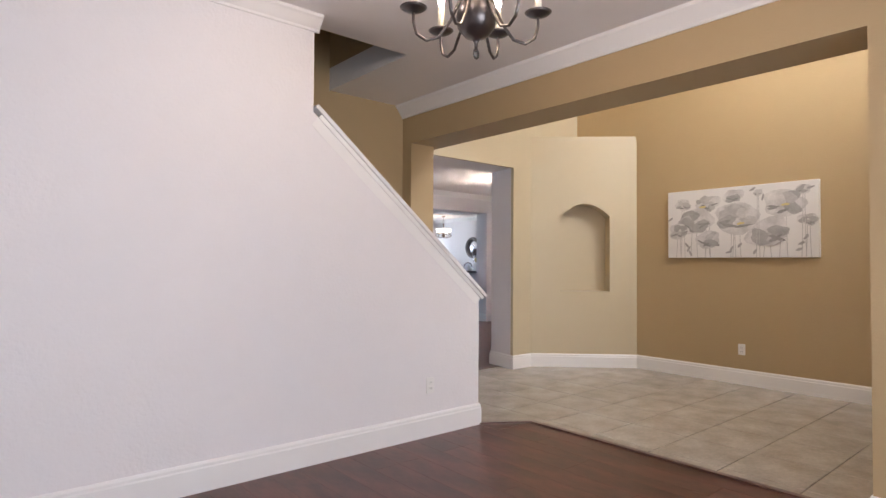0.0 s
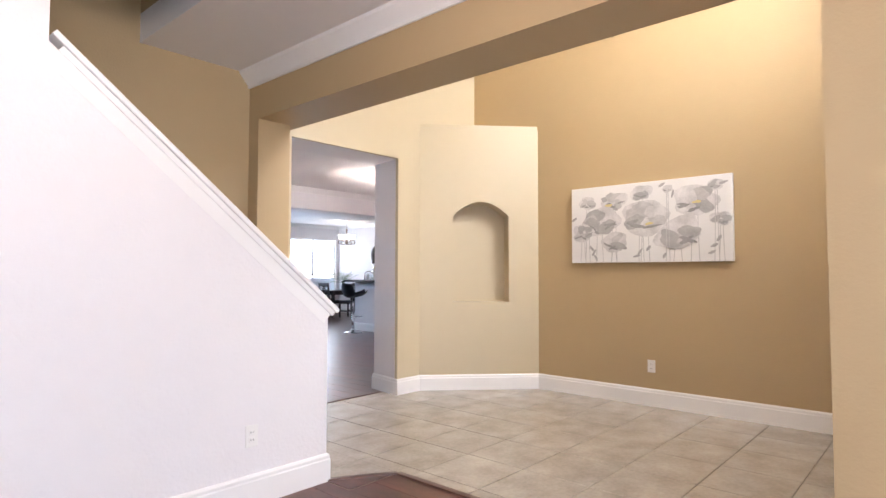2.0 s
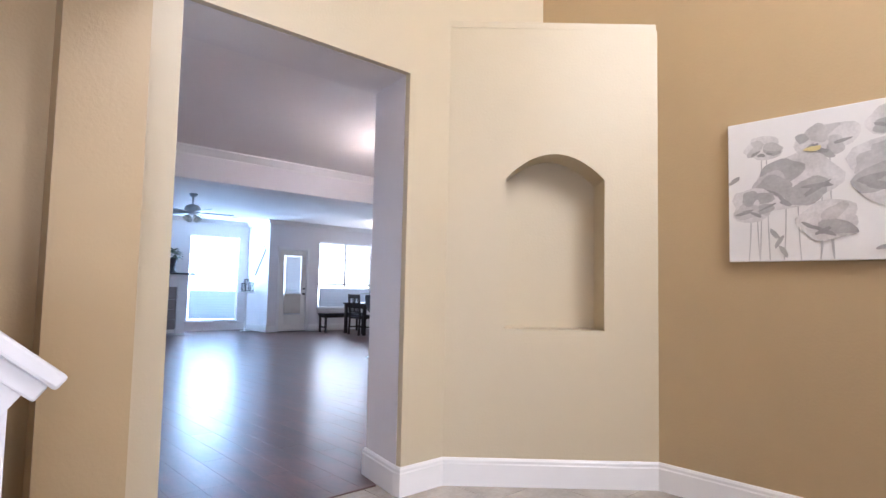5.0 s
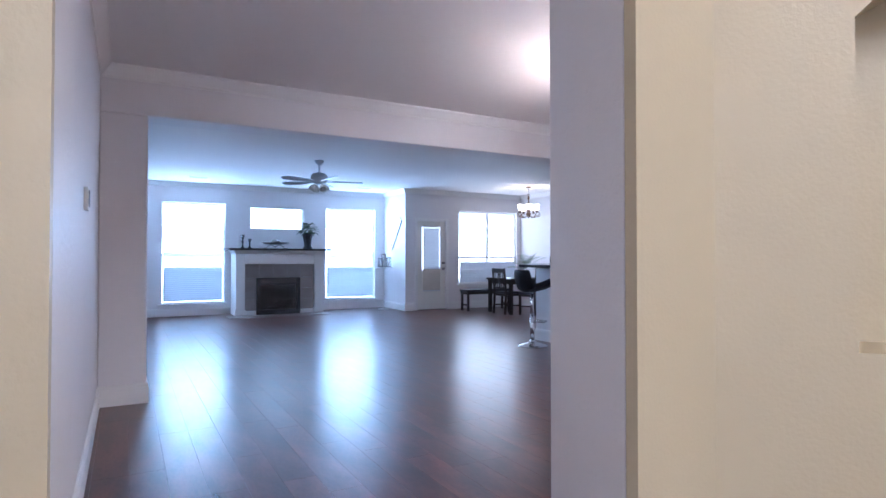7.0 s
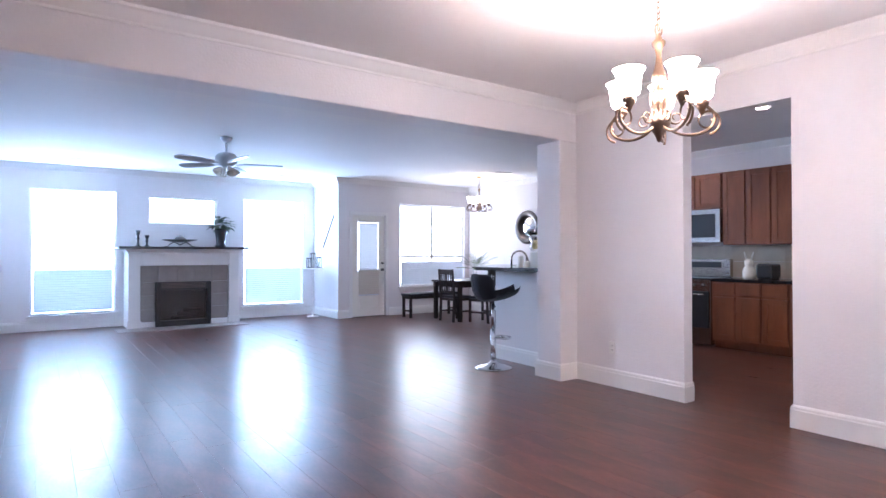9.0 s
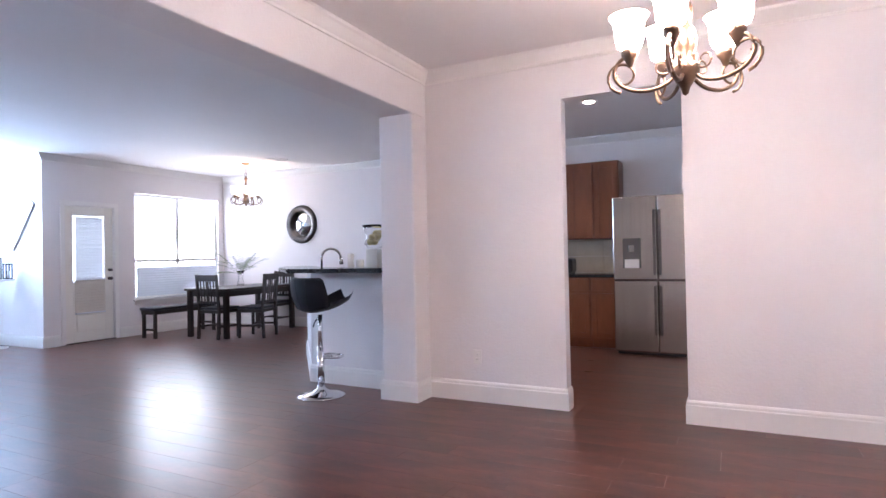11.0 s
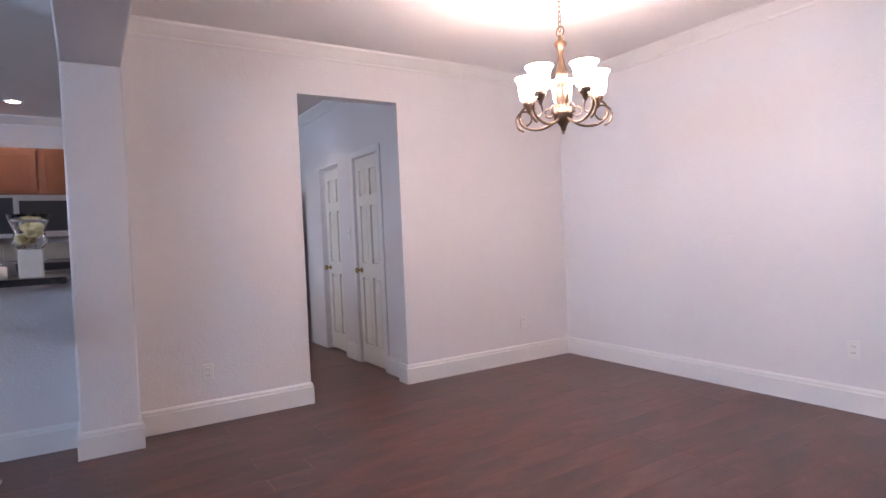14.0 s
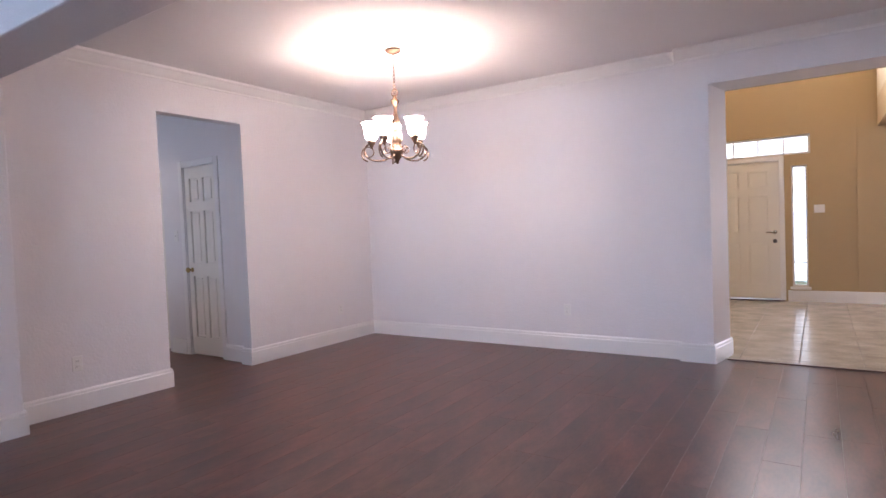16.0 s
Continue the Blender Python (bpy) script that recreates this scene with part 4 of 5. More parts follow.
ins = boxes("insert", M_BLACK, [(6.69, FY - 0.02, 0.0, 6.76, FY + 0.3, 0.775), (7.52, FY - 0.02, 0, 7.59, FY + 0.3, 0.775), (6.76, FY - 0.02, 0.65, 7.52, FY + 0.3, 0.775), (6.76, FY - 0.02, 0, 7.52, FY + 0.3, 0.11), (6.76, FY + 0.1, 0.11, 7.52, FY + 0.3, 0.65)], fp, 0.004)
for i in range(4):
    boxes("louvre", M_PEWTER, [(6.78, FY - 0.026, 0.67 + 0.025 * i, 7.5, FY - 0.016, 0.683 + 0.025 * i)], ins)
ob = boxes("firebox_glass", M_GLASS, [(6.77, FY + 0.01, 0.12, 7.51, FY + 0.015, 0.64)], fp)
for i in range(3):
    bm = bmesh.new()
    tube(bm, [(6.95 + 0.1 * i, FY + 0.07, 0.16 + 0.05 * i), (7.3 + 0.06 * i, FY + 0.08, 0.17 + 0.05 * i)], 0.035, 8)
    part("log", bm, M_BLACK, fp)
tagged(boxes("hearth", M_SLATE, [(6.15, FY - 0.45, -0.005, 8.2, FY + 0.05, 0.012)], bevel=0.003), "flush dark tiled hearth on the floor", "hearth", kind="structure")

# mantel ornaments
MZ = 1.385
for x, h in ((6.51, 0.28), (6.65, 0.2)):
    c = thing("candlestick", pose(x, 16.45, MZ), "dark turned candlestick on the mantel", "candlestick", "mantel candlesticks")
    bm = bmesh.new()
    lathe(bm, [(0.045, 0), (0.045, 0.012), (0.02, 0.03), (0.014, h * 0.4), (0.028, h * 0.5), (0.014, h * 0.62), (0.03, h * 0.8), (0.04, h), (0.03, h)], segs=16)
    part("stem", bm, M_BLACK, c)
tagged(boxes("photo_card", M_PLATE, [(6.41, 16.5, MZ, 6.58, 16.52, MZ + 0.15)], bevel=0.002), "small white card standing on the mantel", "card")
bw = thing("bowl", pose(7.18, 16.45, MZ), "dark metal bowl on a scrolled stand", "bowl")
bm = bmesh.new()
lathe(bm, [(0.02, 0.085), (0.12, 0.09), (0.26, 0.115), (0.3, 0.13), (0.27, 0.128), (0.12, 0.105), (0.02, 0.1)], segs=24)
part("dish", bm, M_PEWTER, bw)
bm = bmesh.new()
lathe(bm, [(0.1, 0.11), (0.095, 0.15), (0.06, 0.19), (0, 0.2)], segs=16)
part("fill", bm, M_PEWTER, bw)
for sx in (-1, 1):
    bm = bmesh.new()
    tube(bm, [(sx * x, 0, z) for x, z in ((0.26, 0.005), (0.2, 0.01), (0.16, 0.05), (0.1, 0.085), (0.04, 0.06), (0.0, 0.03))], 0.008, 7)
    part("leg", bm, M_BLACK, bw)


def leaf(bm, base, d, length, width, droop=0.3):
    d = Vector(d).normalized()
    side = d.cross(Vector((0, 0, 1)))
    side = side.normalized() if side.length > 0.01 else Vector((1, 0, 0))
    base = Vector(base)
    ps = [base + d * (length * u) + Vector((0, 0, -droop * length * u * u)) for u in (0, 0.35, 0.7, 1)]
    w = [0.15, 1, 0.75, 0.05]
    l = [bm.verts.new(p - side * width * k / 2) for p, k in zip(ps, w)]
    m = [bm.verts.new(p + Vector((0, 0, -0.15 * width * k))) for p, k in zip(ps, w)]
    r = [bm.verts.new(p + side * width * k / 2) for p, k in zip(ps, w)]
    for a, b in ((l, m), (m, r)):
        for i in range(3):
            bm.faces.new((a[i], b[i], b[i + 1], a[i + 1]))


mp_ = thing("potted_plant", pose(7.88, 16.46, MZ), "dark pedestal urn with bushy green leaves", "plant")
bm = bmesh.new()
lathe(bm, [(0.1, 0), (0.105, 0.025), (0.075, 0.06), (0.085, 0.16), (0.105, 0.27), (0.12, 0.33), (0.1, 0.33), (0.085, 0.26)], segs=18)
part("urn", bm, M_BLACK, mp_)
bm = bmesh.new()
for i in range(190):
    a, e = rnd.uniform(0, 6.28), rnd.uniform(-0.35, 1.4)
    r = rnd.uniform(0.05, 0.2)
    c = Vector((r * math.cos(a) * math.cos(e), r * math.sin(a) * math.cos(e), 0.40 + r * 0.9 * math.sin(e)))
    leaf(bm, c, (math.cos(a), math.sin(a), math.sin(e)), rnd.uniform(0.07, 0.12), 0.045, 0.4)
part("foliage", bm, M_LEAF, mp_)

# corner stand with trinkets and the slanted wall sign
cs = thing("plant_stand", pose(9.62, 16.3, 0), "thin white metal corner stand", "stand")
bm = bmesh.new()
lathe(bm, [(0.12, 0), (0.12, 0.015), (0.02, 0.03), (0.012, 0.3), (0.02, 0.34), (0.012, 0.38), (0.012, 0.9), (0.03, 0.95)], segs=16)
part("post", bm, M_TRIM, cs)
bm = bmesh.new()
lathe(bm, [(0.2, 0.95), (0.21, 0.96), (0.21, 0.975), (0.2, 0.98)], segs=24)
part("tabletop", bm, M_TRIM, cs)
for dx, dy, h, m in ((-0.1, -0.05, 0.2, M_BLACK), (0.0, 0.02, 0.3, M_PEWTER), (0.1, -0.06, 0.22, M_BLACK)):
    l_ = thing("lantern", pose(9.62 + dx, 16.3 + dy, 0.98), "small dark framed lantern on the corner stand", "lantern", "corner lanterns")
    boxes("frame", m, [(-0.045, -0.045, 0, 0.045, 0.045, 0.015), (-0.045, -0.045, h - 0.02, 0.045, 0.045, h)] + [(sx - 0.006, sy - 0.006, 0.015, sx + 0.006, sy + 0.006, h - 0.02) for sx in (-0.038, 0.038) for sy in (-0.038, 0.038)], l_)
    bm = bmesh.new()
    lathe(bm, [(0.025, 0.015), (0.025, h * 0.5), (0, h * 0.51)], segs=12)
    part("candle", bm, M_CERAMIC, l_)
sg = thing("wall_sign", Matrix.Translation((XJ - 0.003, 16.12, 1.75)) @ Matrix.Rotation(radians(40), 4, "X"), "slanted narrow whitewashed wooden sign on the return wall", "sign")
boxes("board", M_PLATE, [(-0.02, -0.07, -0.42, 0.0, 0.07, 0.42)], sg, 0.004)
boxes("border", M_SLATE, [(-0.024, -0.075, -0.42, -0.002, -0.062, 0.42), (-0.024, 0.062, -0.42, -0.002, 0.075, 0.42)], sg)
for i in range(8):
    boxes("mark", M_PEWTER, [(-0.0215, -0.03, -0.36 + 0.09 * i, -0.0195, 0.03, -0.31 + 0.09 * i)], sg)


# ---- breakfast table, chairs and bench ----
def dining_chair(at):
    c = thing("dining_chair", at, "espresso stained wooden chair with slatted back and dark seat", "chair", "chairs round the breakfast table")
    for sx in (-0.2, 0.2):
        boxes("leg", M_ESPRESSO, [(sx - 0.019, -0.21, 0, sx + 0.019, -0.172, 0.43)], c, 0.004)
        bm = bmesh.new()
        prism(bm, [(0.19, 0), (0.228, 0), (0.205, 0.43), (0.25, 0.97), (0.22, 0.97), (0.168, 0.43)], sx - 0.018, sx + 0.018, "x")
        part("back_post", bm, M_ESPRESSO, c)
    boxes("seat_frame", M_ESPRESSO, [(-0.21, -0.21, 0.385, 0.21, 0.19, 0.435)], c, 0.006)
    boxes("seat", M_LEATHER, [(-0.215, -0.225, 0.435, 0.215, 0.185, 0.475)], c, 0.016)
    boxes("stretcher", M_ESPRESSO, [(-0.2, -0.2, 0.17, -0.184, 0.2, 0.2), (0.184, -0.2, 0.17, 0.2, 0.2, 0.2), (-0.18, -0.01, 0.172, 0.18, 0.01, 0.198)], c)
    boxes("top_rail", M_ESPRESSO, [(-0.182, 0.215, 0.87, 0.182, 0.24, 0.965)], c, 0.006)
    boxes("lower_rail", M_ESPRESSO, [(-0.182, 0.19, 0.53, 0.182, 0.212, 0.57)], c, 0.004)
    for i, w in ((-2, 0.014), (-1, 0.014), (0, 0.05), (1, 0.014), (2, 0.014)):
        bm = bmesh.new()
        prism(bm, [(0.192, 0.56), (0.206, 0.56), (0.232, 0.88), (0.218, 0.88)], 0.066 * i - w / 2, 0.066 * i + w / 2, "x")
        part("slat", bm, M_ESPRESSO, c)
    return c


ch = dining_chair(pose(11.53, 14.07, 0, 0, 0, 92))
copy_thing(ch, pose(11.84, 13.58, 0, 0, 0, 196))
copy_thing(ch, pose(12.77, 14.1, 0, 0, 0, -90))
tb = thing("dining_table", pose(12.15, 14.2, 0), "espresso stained rectangular breakfast table", "table")
boxes("tabletop", M_ESPRESSO, [(-0.77, -0.46, 0.72, 0.77, 0.46, 0.755)], tb, 0.006)
boxes("apron", M_ESPRESSO, [(-0.68, -0.38, 0.63, 0.68, -0.36, 0.72), (-0.68, 0.36, 0.63, 0.68, 0.38, 0.72), (-0.70, -0.36, 0.63, -0.68, 0.36, 0.72), (0.68, -0.36, 0.63, 0.70, 0.36, 0.72)], tb)
for sx in (-1, 1):
    for sy in (-1, 1):
        boxes("leg", M_ESPRESSO, [(sx * 0.71 - 0.035, sy * 0.39 - 0.035, 0, sx * 0.71 + 0.035, sy * 0.39 + 0.035, 0.72)], tb, 0.006)
bn = thing("bench", pose(11.62, 15.05, 0), "espresso wooden bench with a dark padded seat", "bench")
boxes("seat", M_LEATHER, [(-0.6, -0.17, 0.43, 0.6, 0.17, 0.475)], bn, 0.014)
boxes("seat_frame", M_ESPRESSO, [(-0.58, -0.155, 0.37, 0.58, 0.155, 0.43)], bn, 0.004)
for sx in (-1, 1):
    for sy in (-1, 1):
        boxes("leg", M_ESPRESSO, [(sx * 0.55 - 0.022, sy * 0.13 - 0.022, 0, sx * 0.55 + 0.022, sy * 0.13 + 0.022, 0.37)], bn, 0.004)
    boxes("stretcher", M_ESPRESSO, [(sx * 0.55 - 0.01, -0.11, 0.12, sx * 0.55 + 0.01, 0.11, 0.15)], bn)
vs_ = thing("vase_of_leaves", pose(12.1, 14.2, 0.755), "clear vase with pale fern fronds on the table", "plant")
bm = bmesh.new()
pf = [(0.05, 0.005), (0.055, 0.05), (0.035, 0.12), (0.04, 0.2), (0.06, 0.25)]
lathe(bm, [(0, 0)] + pf + [(r - 0.005, z) for r, z in pf[::-1]] + [(0, 0.012)], segs=18, caps=False)
part("vase", bm, M_VASE, vs_)
bm = bmesh.new()
for i in range(15):
    a, e = 2 * math.pi * i / 15 + rnd.uniform(-0.2, 0.2), rnd.uniform(0.35, 1.3)
    L = rnd.uniform(0.4, 0.6)
    pts = [Vector((0, 0, 0.05)) + Vector((math.cos(a) * math.cos(e), math.sin(a) * math.cos(e), math.sin(e))) * (L * u) + Vector((0, 0, 0.14 - 0.1 * u * u)) for u in [j / 9 for j in range(10)]]
    tube(bm, pts, 0.003, 5)
    for p, q in zip(pts[3:], pts[4:]):
        d = (q - p).normalized()
        s_ = d.cross(Vector((0, 0, 1))).normalized()
        for k in (-1, 1):
            leaf(bm, p, d * 0.7 + s_ * k, 0.11, 0.03, 0.2)
part("fronds", bm, M_PALE_LEAF, vs_)

# round wall mirror
mr = thing("wall_mirror", Matrix.Translation((XE, 13.72, 1.78)) @ Matrix.Rotation(radians(-90), 4, "Y"), "round mirror in a thick dark beaded frame", "mirror")
bm = bmesh.new()
lathe(bm, [(0.235, 0.0), (0.235, 0.02), (0.25, 0.034), (0.28, 0.04), (0.31, 0.036), (0.332, 0.02), (0.336, 0.0)], segs=48, caps=False)
part("mirror_frame", bm, M_PEWTER, mr)
bm = bmesh.new()
lathe(bm, [(0, 0.014), (0.237, 0.014), (0.237, 0.006), (0, 0.006)], segs=48)
part("mirror_glass", bm, M_MIRROR, mr)
for i in range(36):
    a = 2 * math.pi * i / 36
    bm = bmesh.new()
    lathe(bm, [(0, 0.04), (0.012, 0.045), (0.014, 0.053), (0, 0.06)], (0.296 * math.cos(a), 0.296 * math.sin(a), -0.014), 8)
    part("bead", bm, M_BLACK, mr)

# ---- breakfast bar ----
bm = bmesh.new()
prism(bm, [(9.34, 9.66), (9.36, 10.73), (10.02, 11.44), (10.74, 12.02), (11.0, 11.78), (10.35, 11.15), (9.98, 10.72), (9.92, 9.66)], 1.052, 1.092)
bmesh.ops.bevel(bm, geom=bm.edges[:], offset=0.008, segments=2, affect="EDGES")
tagged(part("bar_countertop", bm, M_GRANITE), "black granite breakfast bar top", "countertop")
bm = bmesh.new()
prism(bm, [(9.8, 9.66), (9.8, 10.6), (10.95, 11.65), (11.36, 11.2), (10.42, 10.3), (10.42, 9.66)], 0.1, 0.875)
tagged(part("sink_cabinet", bm, M_CAB), "cherry cabinet run under the kitchen sink", "cabinet")
bm = bmesh.new()
prism(bm, [(9.78, 9.66), (9.78, 10.6), (10.95, 11.68), (11.4, 11.2), (10.45, 10.28), (10.45, 9.66)], 0.876, 0.915)
tagged(part("sink_counter", bm, M_GRANITE), "black granite kitchen counter", "countertop")
fc = thing("kitchen_faucet", pose(10.10, 10.91, 0.915, 0, 0, -50), "brushed steel gooseneck kitchen tap", "faucet")
bm = bmesh.new()
lathe(bm, [(0.03, 0), (0.03, 0.02), (0.02, 0.03), (0.02, 0.1), (0.014, 0.11)], segs=14)
tube(bm, [(0, 0, 0.1), (0, 0, 0.27)] + [(0.1 - 0.1 * math.cos(t), 0, 0.27 + 0.1 * math.sin(t)) for t in [math.pi * j / 12 for j in range(1, 12)]] + [(0.2, 0, 0.26)], 0.012, 10)
part("spout", bm, M_STEEL, fc)
bm = bmesh.new()
tube(bm, [(0.2, 0, 0.27), (0.207, 0, 0.2)], 0.018, 10, 1.25)
part("spray_head", bm, M_STEEL, fc)
bm = bmesh.new()
tube(bm, [(0, 0.02, 0.07), (0, 0.09, 0.09)], 0.006, 8)
part("lever", bm, M_STEEL, fc)
vb = thing("glass_bowl", pose(9.52, 9.84, 1.092), "tall clear glass vase of pale yellow flowers on a white stand", "vase")
boxes("stand", M_CERAMIC, [(-0.06, -0.06, 0, 0.06, 0.06, 0.17)], vb, 0.006)
bm = bmesh.new()
pf = [(0.06, 0.175), (0.095, 0.21), (0.075, 0.27), (0.1, 0.34), (0.11, 0.38)]
lathe(bm, pf + [(r - 0.004, z) for r, z in pf[::-1]], segs=20, caps=False)
part("bowl", bm, M_VASE, vb)
for i in range(9):
    a = i * 2.4
    bm = bmesh.new()
    bmesh.ops.create_icosphere(bm, subdivisions=2, radius=0.032, matrix=Matrix.Translation((0.045 * math.cos(a) * (i > 1), 0.045 * math.sin(a) * (i > 1), 0.235 + 0.035 * (i % 3))))
    for v in bm.verts:
        v.co += Vector((noise.noise(v.co * 40), noise.noise(v.co * 40 + Vector((5, 0, 0))), noise.noise(v.co * 40 + Vector((0, 9, 0))))) * 0.008
    part("flower", bm, M_YELLOW, vb)
for y, rad, h in ((10.09, 0.03, 0.13), (9.99, 0.035, 0.075)):
    pc = thing("pillar_candle", pose(9.5, y, 1.092), "short ivory pillar candle on the breakfast bar", "candle", "bar candles")
    bm = bmesh.new()
    lathe(bm, [(rad, 0.0), (rad, h - 0.006), (rad - 0.006, h), (rad - 0.012, h - 0.006), (0, h - 0.008)], segs=20)
    part("wax", bm, M_CERAMIC, pc)
    bm = bmesh.new()
    tube(bm, [(0, 0, h - 0.009), (0.001, 0, h + 0.008)], 0.0015, 6)
    part("wick", bm, M_BLACK, pc)

# bar stool
st_ = thing("bar_stool", pose(9.20, 10.21, 0, 0, 0, 72), "black padded swivel bar stool on a chrome pedestal", "bar stool")
bm = bmesh.new()
lathe(bm, [(0.205, 0), (0.205, 0.008), (0.16, 0.02), (0.07, 0.04), (0.035, 0.07), (0.03, 0.09)], segs=36)
part("base", bm, M_CHROME, st_)
bm = bmesh.new()
tube(bm, [(0, 0, 0.06), (0, 0, 0.42)], 0.03, 16)
tube(bm, [(0, 0, 0.42), (0, 0, 0.7)], 0.021, 14)
part("pedestal", bm, M_CHROME, st_)
bm = bmesh.new()
tube(bm, [(0, -0.03, 0.33)] + [(0.13 * math.sin(t), -0.13 + 0.13 * -math.cos(t) * 0.75 + 0.03, 0.33) for t in [2 * math.pi * j / 20 for j in range(21)]], 0.009, 8)
part("footrest", bm, M_CHROME, st_)
bm = bmesh.new()
tube(bm, [(0.02, 0.0, 0.68), (0.12, -0.02, 0.62), (0.15, -0.025, 0.58)], 0.006, 8)
part("lever", bm, M_BLACK, st_)


SHELL_V = (0, 0.1, 0.22, 0.36, 0.48, 0.58, 0.72, 0.86, 0.95, 1.0)
SHELL_Y = (-0.29, -0.255, -0.17, -0.02, 0.11, 0.175, 0.215, 0.235, 0.24, 0.238)
SHELL_Z = (0.815, 0.79, 0.755, 0.725, 0.72, 0.75, 0.84, 0.94, 1.0, 1.025)
SHELL_W = (0.10, 0.145, 0.17, 0.2, 0.24, 0.265, 0.282, 0.275, 0.245, 0.19)


def shell(u, v):
    """Scooped stool shell: u across, v from the raised front lip of the seat up the back."""
    y, z, half = (float(np.interp(v, SHELL_V, k)) for k in (SHELL_Y, SHELL_Z, SHELL_W))
    up = 1 - min(max((v - 0.4) / 0.25, 0), 1)
    return Vector((u * half * (1 - 0.06 * u * u), y - 0.13 * (1 - up) * abs(u) ** 2.2, z + 0.09 * up * abs(u) ** 2))


bm = bmesh.new()
grid = [[bm.verts.new(shell(-1 + 2 * i / 14, j / 20)) for i in range(15)] for j in range(21)]
for a, b in zip(grid, grid[1:]):
    for i in range(14):
        bm.faces.new((a[i], a[i + 1], b[i + 1], b[i])).smooth = True
bmesh.ops.solidify(bm, geom=bm.faces[:], thickness=0.04)
for f in bm.faces:
    f.smooth = True
part("seat", bm, M_LEATHER, st_, "black diamond-seamed leatherette shell")
for k in (-0.5, 0.0, 0.5):
    bm = bmesh.new()
    tube(bm, [shell(k * (0.4 + 0.6 * j / 12), 0.2 + 0.78 * j / 12) + Vector((0, 0, 0.002)) for j in range(13)], 0.004, 5)
    part("seam", bm, M_BLACK, st_)


# ---- kitchen ----
def cabinet_door(parent, y0, y1, z0, z1, x):
    """Recessed-panel door facing -x."""
    d = boxes("cabinet_door", M_CAB, [(x - 0.022, y0, z0, x, y0 + 0.06, z1), (x - 0.022, y1 - 0.06, z0, x, y1, z1), (x - 0.0218, y0 + 0.06, z0, x, y1 - 0.06, z0 + 0.06), (x - 0.0218, y0 + 0.06, z1 - 0.06, x, y1 - 0.06, z1)], parent, 0.003)
    boxes("panel", M_CAB, [(x - 0.013, y0 + 0.06, z0 + 0.06, x - 0.002, y1 - 0.06, z1 - 0.06)], d)
    return d


KD = XE - 13.35


def base_unit(y0, y1):
    c = thing("base_cabinet", pose(0, 0, 0), "cherry base cabinet with a drawer above a panelled door", "cabinet", "kitchen base cabinets")
    x = 12.75 + KD
    boxes("body", M_CAB, [(x, y0, 0.1, XE - 0.002, y1, 0.875), (x + 0.07, y0, 0.0, XE - 0.002, y1, 0.1)], c)
    cabinet_door(c, y0 + 0.012, y1 - 0.012, 0.13, 0.68, x)
    dr = boxes("drawer_front", M_CAB, [(x - 0.022, y0 + 0.012, 0.71, x, y1 - 0.012, 0.86)], c, 0.005)


def wall_unit(y0, y1, z0, z1=2.35):
    c = thing("wall_cabinet", pose(0, 0, 0), "cherry wall cabinet with a recessed panel door", "cabinet", "kitchen wall cabinets")
    x = 13.02 + KD
    boxes("body", M_CAB, [(x, y0, z0, XE - 0.002, y1, z1)], c)
    cabinet_door(c, y0 + 0.012, y1 - 0.012, z0 + 0.015, z1 - 0.02, x)


for i in range(4):
    base_unit(8.285 + 0.32 * i, 8.285 + 0.32 * (i + 1) - 0.002)
    wall_unit(8.285 + 0.32 * i, 8.285 + 0.32 * (i + 1) - 0.002, 1.36)
    base_unit(10.335 + 0.296 * i, 10.335 + 0.296 * (i + 1) - 0.002)
    wall_unit(10.335 + 0.296 * i, 10.335 + 0.296 * (i + 1) - 0.002, 1.36)
for i in range(2):
    wall_unit(9.567 + 0.383 * i, 9.567 + 0.383 * (i + 1) - 0.002, 1.86)
tagged(boxes("kitchen_counter", M_GRANITE, [(12.72 + KD, 8.28, 0.876, XE - 0.002, 9.567, 0.915)], bevel=0.006), "black granite kitchen counter", "countertop")
tagged(boxes("kitchen_counter", M_GRANITE, [(12.72 + KD, 10.333, 0.876, XE - 0.002, 11.54, 0.915)], bevel=0.006), "black granite kitchen counter", "countertop")
for i in range(10):
    for j in range(2):
        y0 = 8.2 + 0.352 * i
        tl = boxes("backsplash_tile", M_BACKSPLASH, [(XE - 0.012, y0, 0.918 + 0.22 * j, XE - 0.001, y0 + 0.349, 0.918 + 0.22 * j + 0.217)], bpy.data.objects["wall_east"])
rg = thing("range", pose(KD, -0.3, 0), "stainless steel electric range with a black glass back", "range")
boxes("body", M_STEEL, [(12.72, 9.87, 0.03, 13.32, 10.63, 0.9)], rg, 0.004)
boxes("oven_door", M_BLACK, [(12.695, 9.9, 0.25, 12.72, 10.6, 0.74)], rg, 0.006)
boxes("cooktop", M_BLACK, [(12.71, 9.872, 0.9, 13.25, 10.628, 0.915)], rg, 0.003)
boxes("control_panel", M_STEEL, [(13.22, 9.872, 0.915, 13.3, 10.628, 1.17)], rg, 0.008)
boxes("display", M_BLACK, [(13.212, 10.0, 1.05, 13.221, 10.5, 1.13)], rg)
for i in range(5):
    bm = bmesh.new()
    lathe(bm, [(0.022, 0), (0.02, 0.025), (0, 0.026)], segs=12)
    part("knob", bm, M_STEEL, rg, "", pose(12.72, 9.97 + 0.14 * i, 0.82, 0, -90, 0))
bm = bmesh.new()
tube(bm, [(12.66, 9.93, 0.7), (12.66, 10.57, 0.7)], 0.012, 8)
part("handle", bm, M_STEEL, rg)
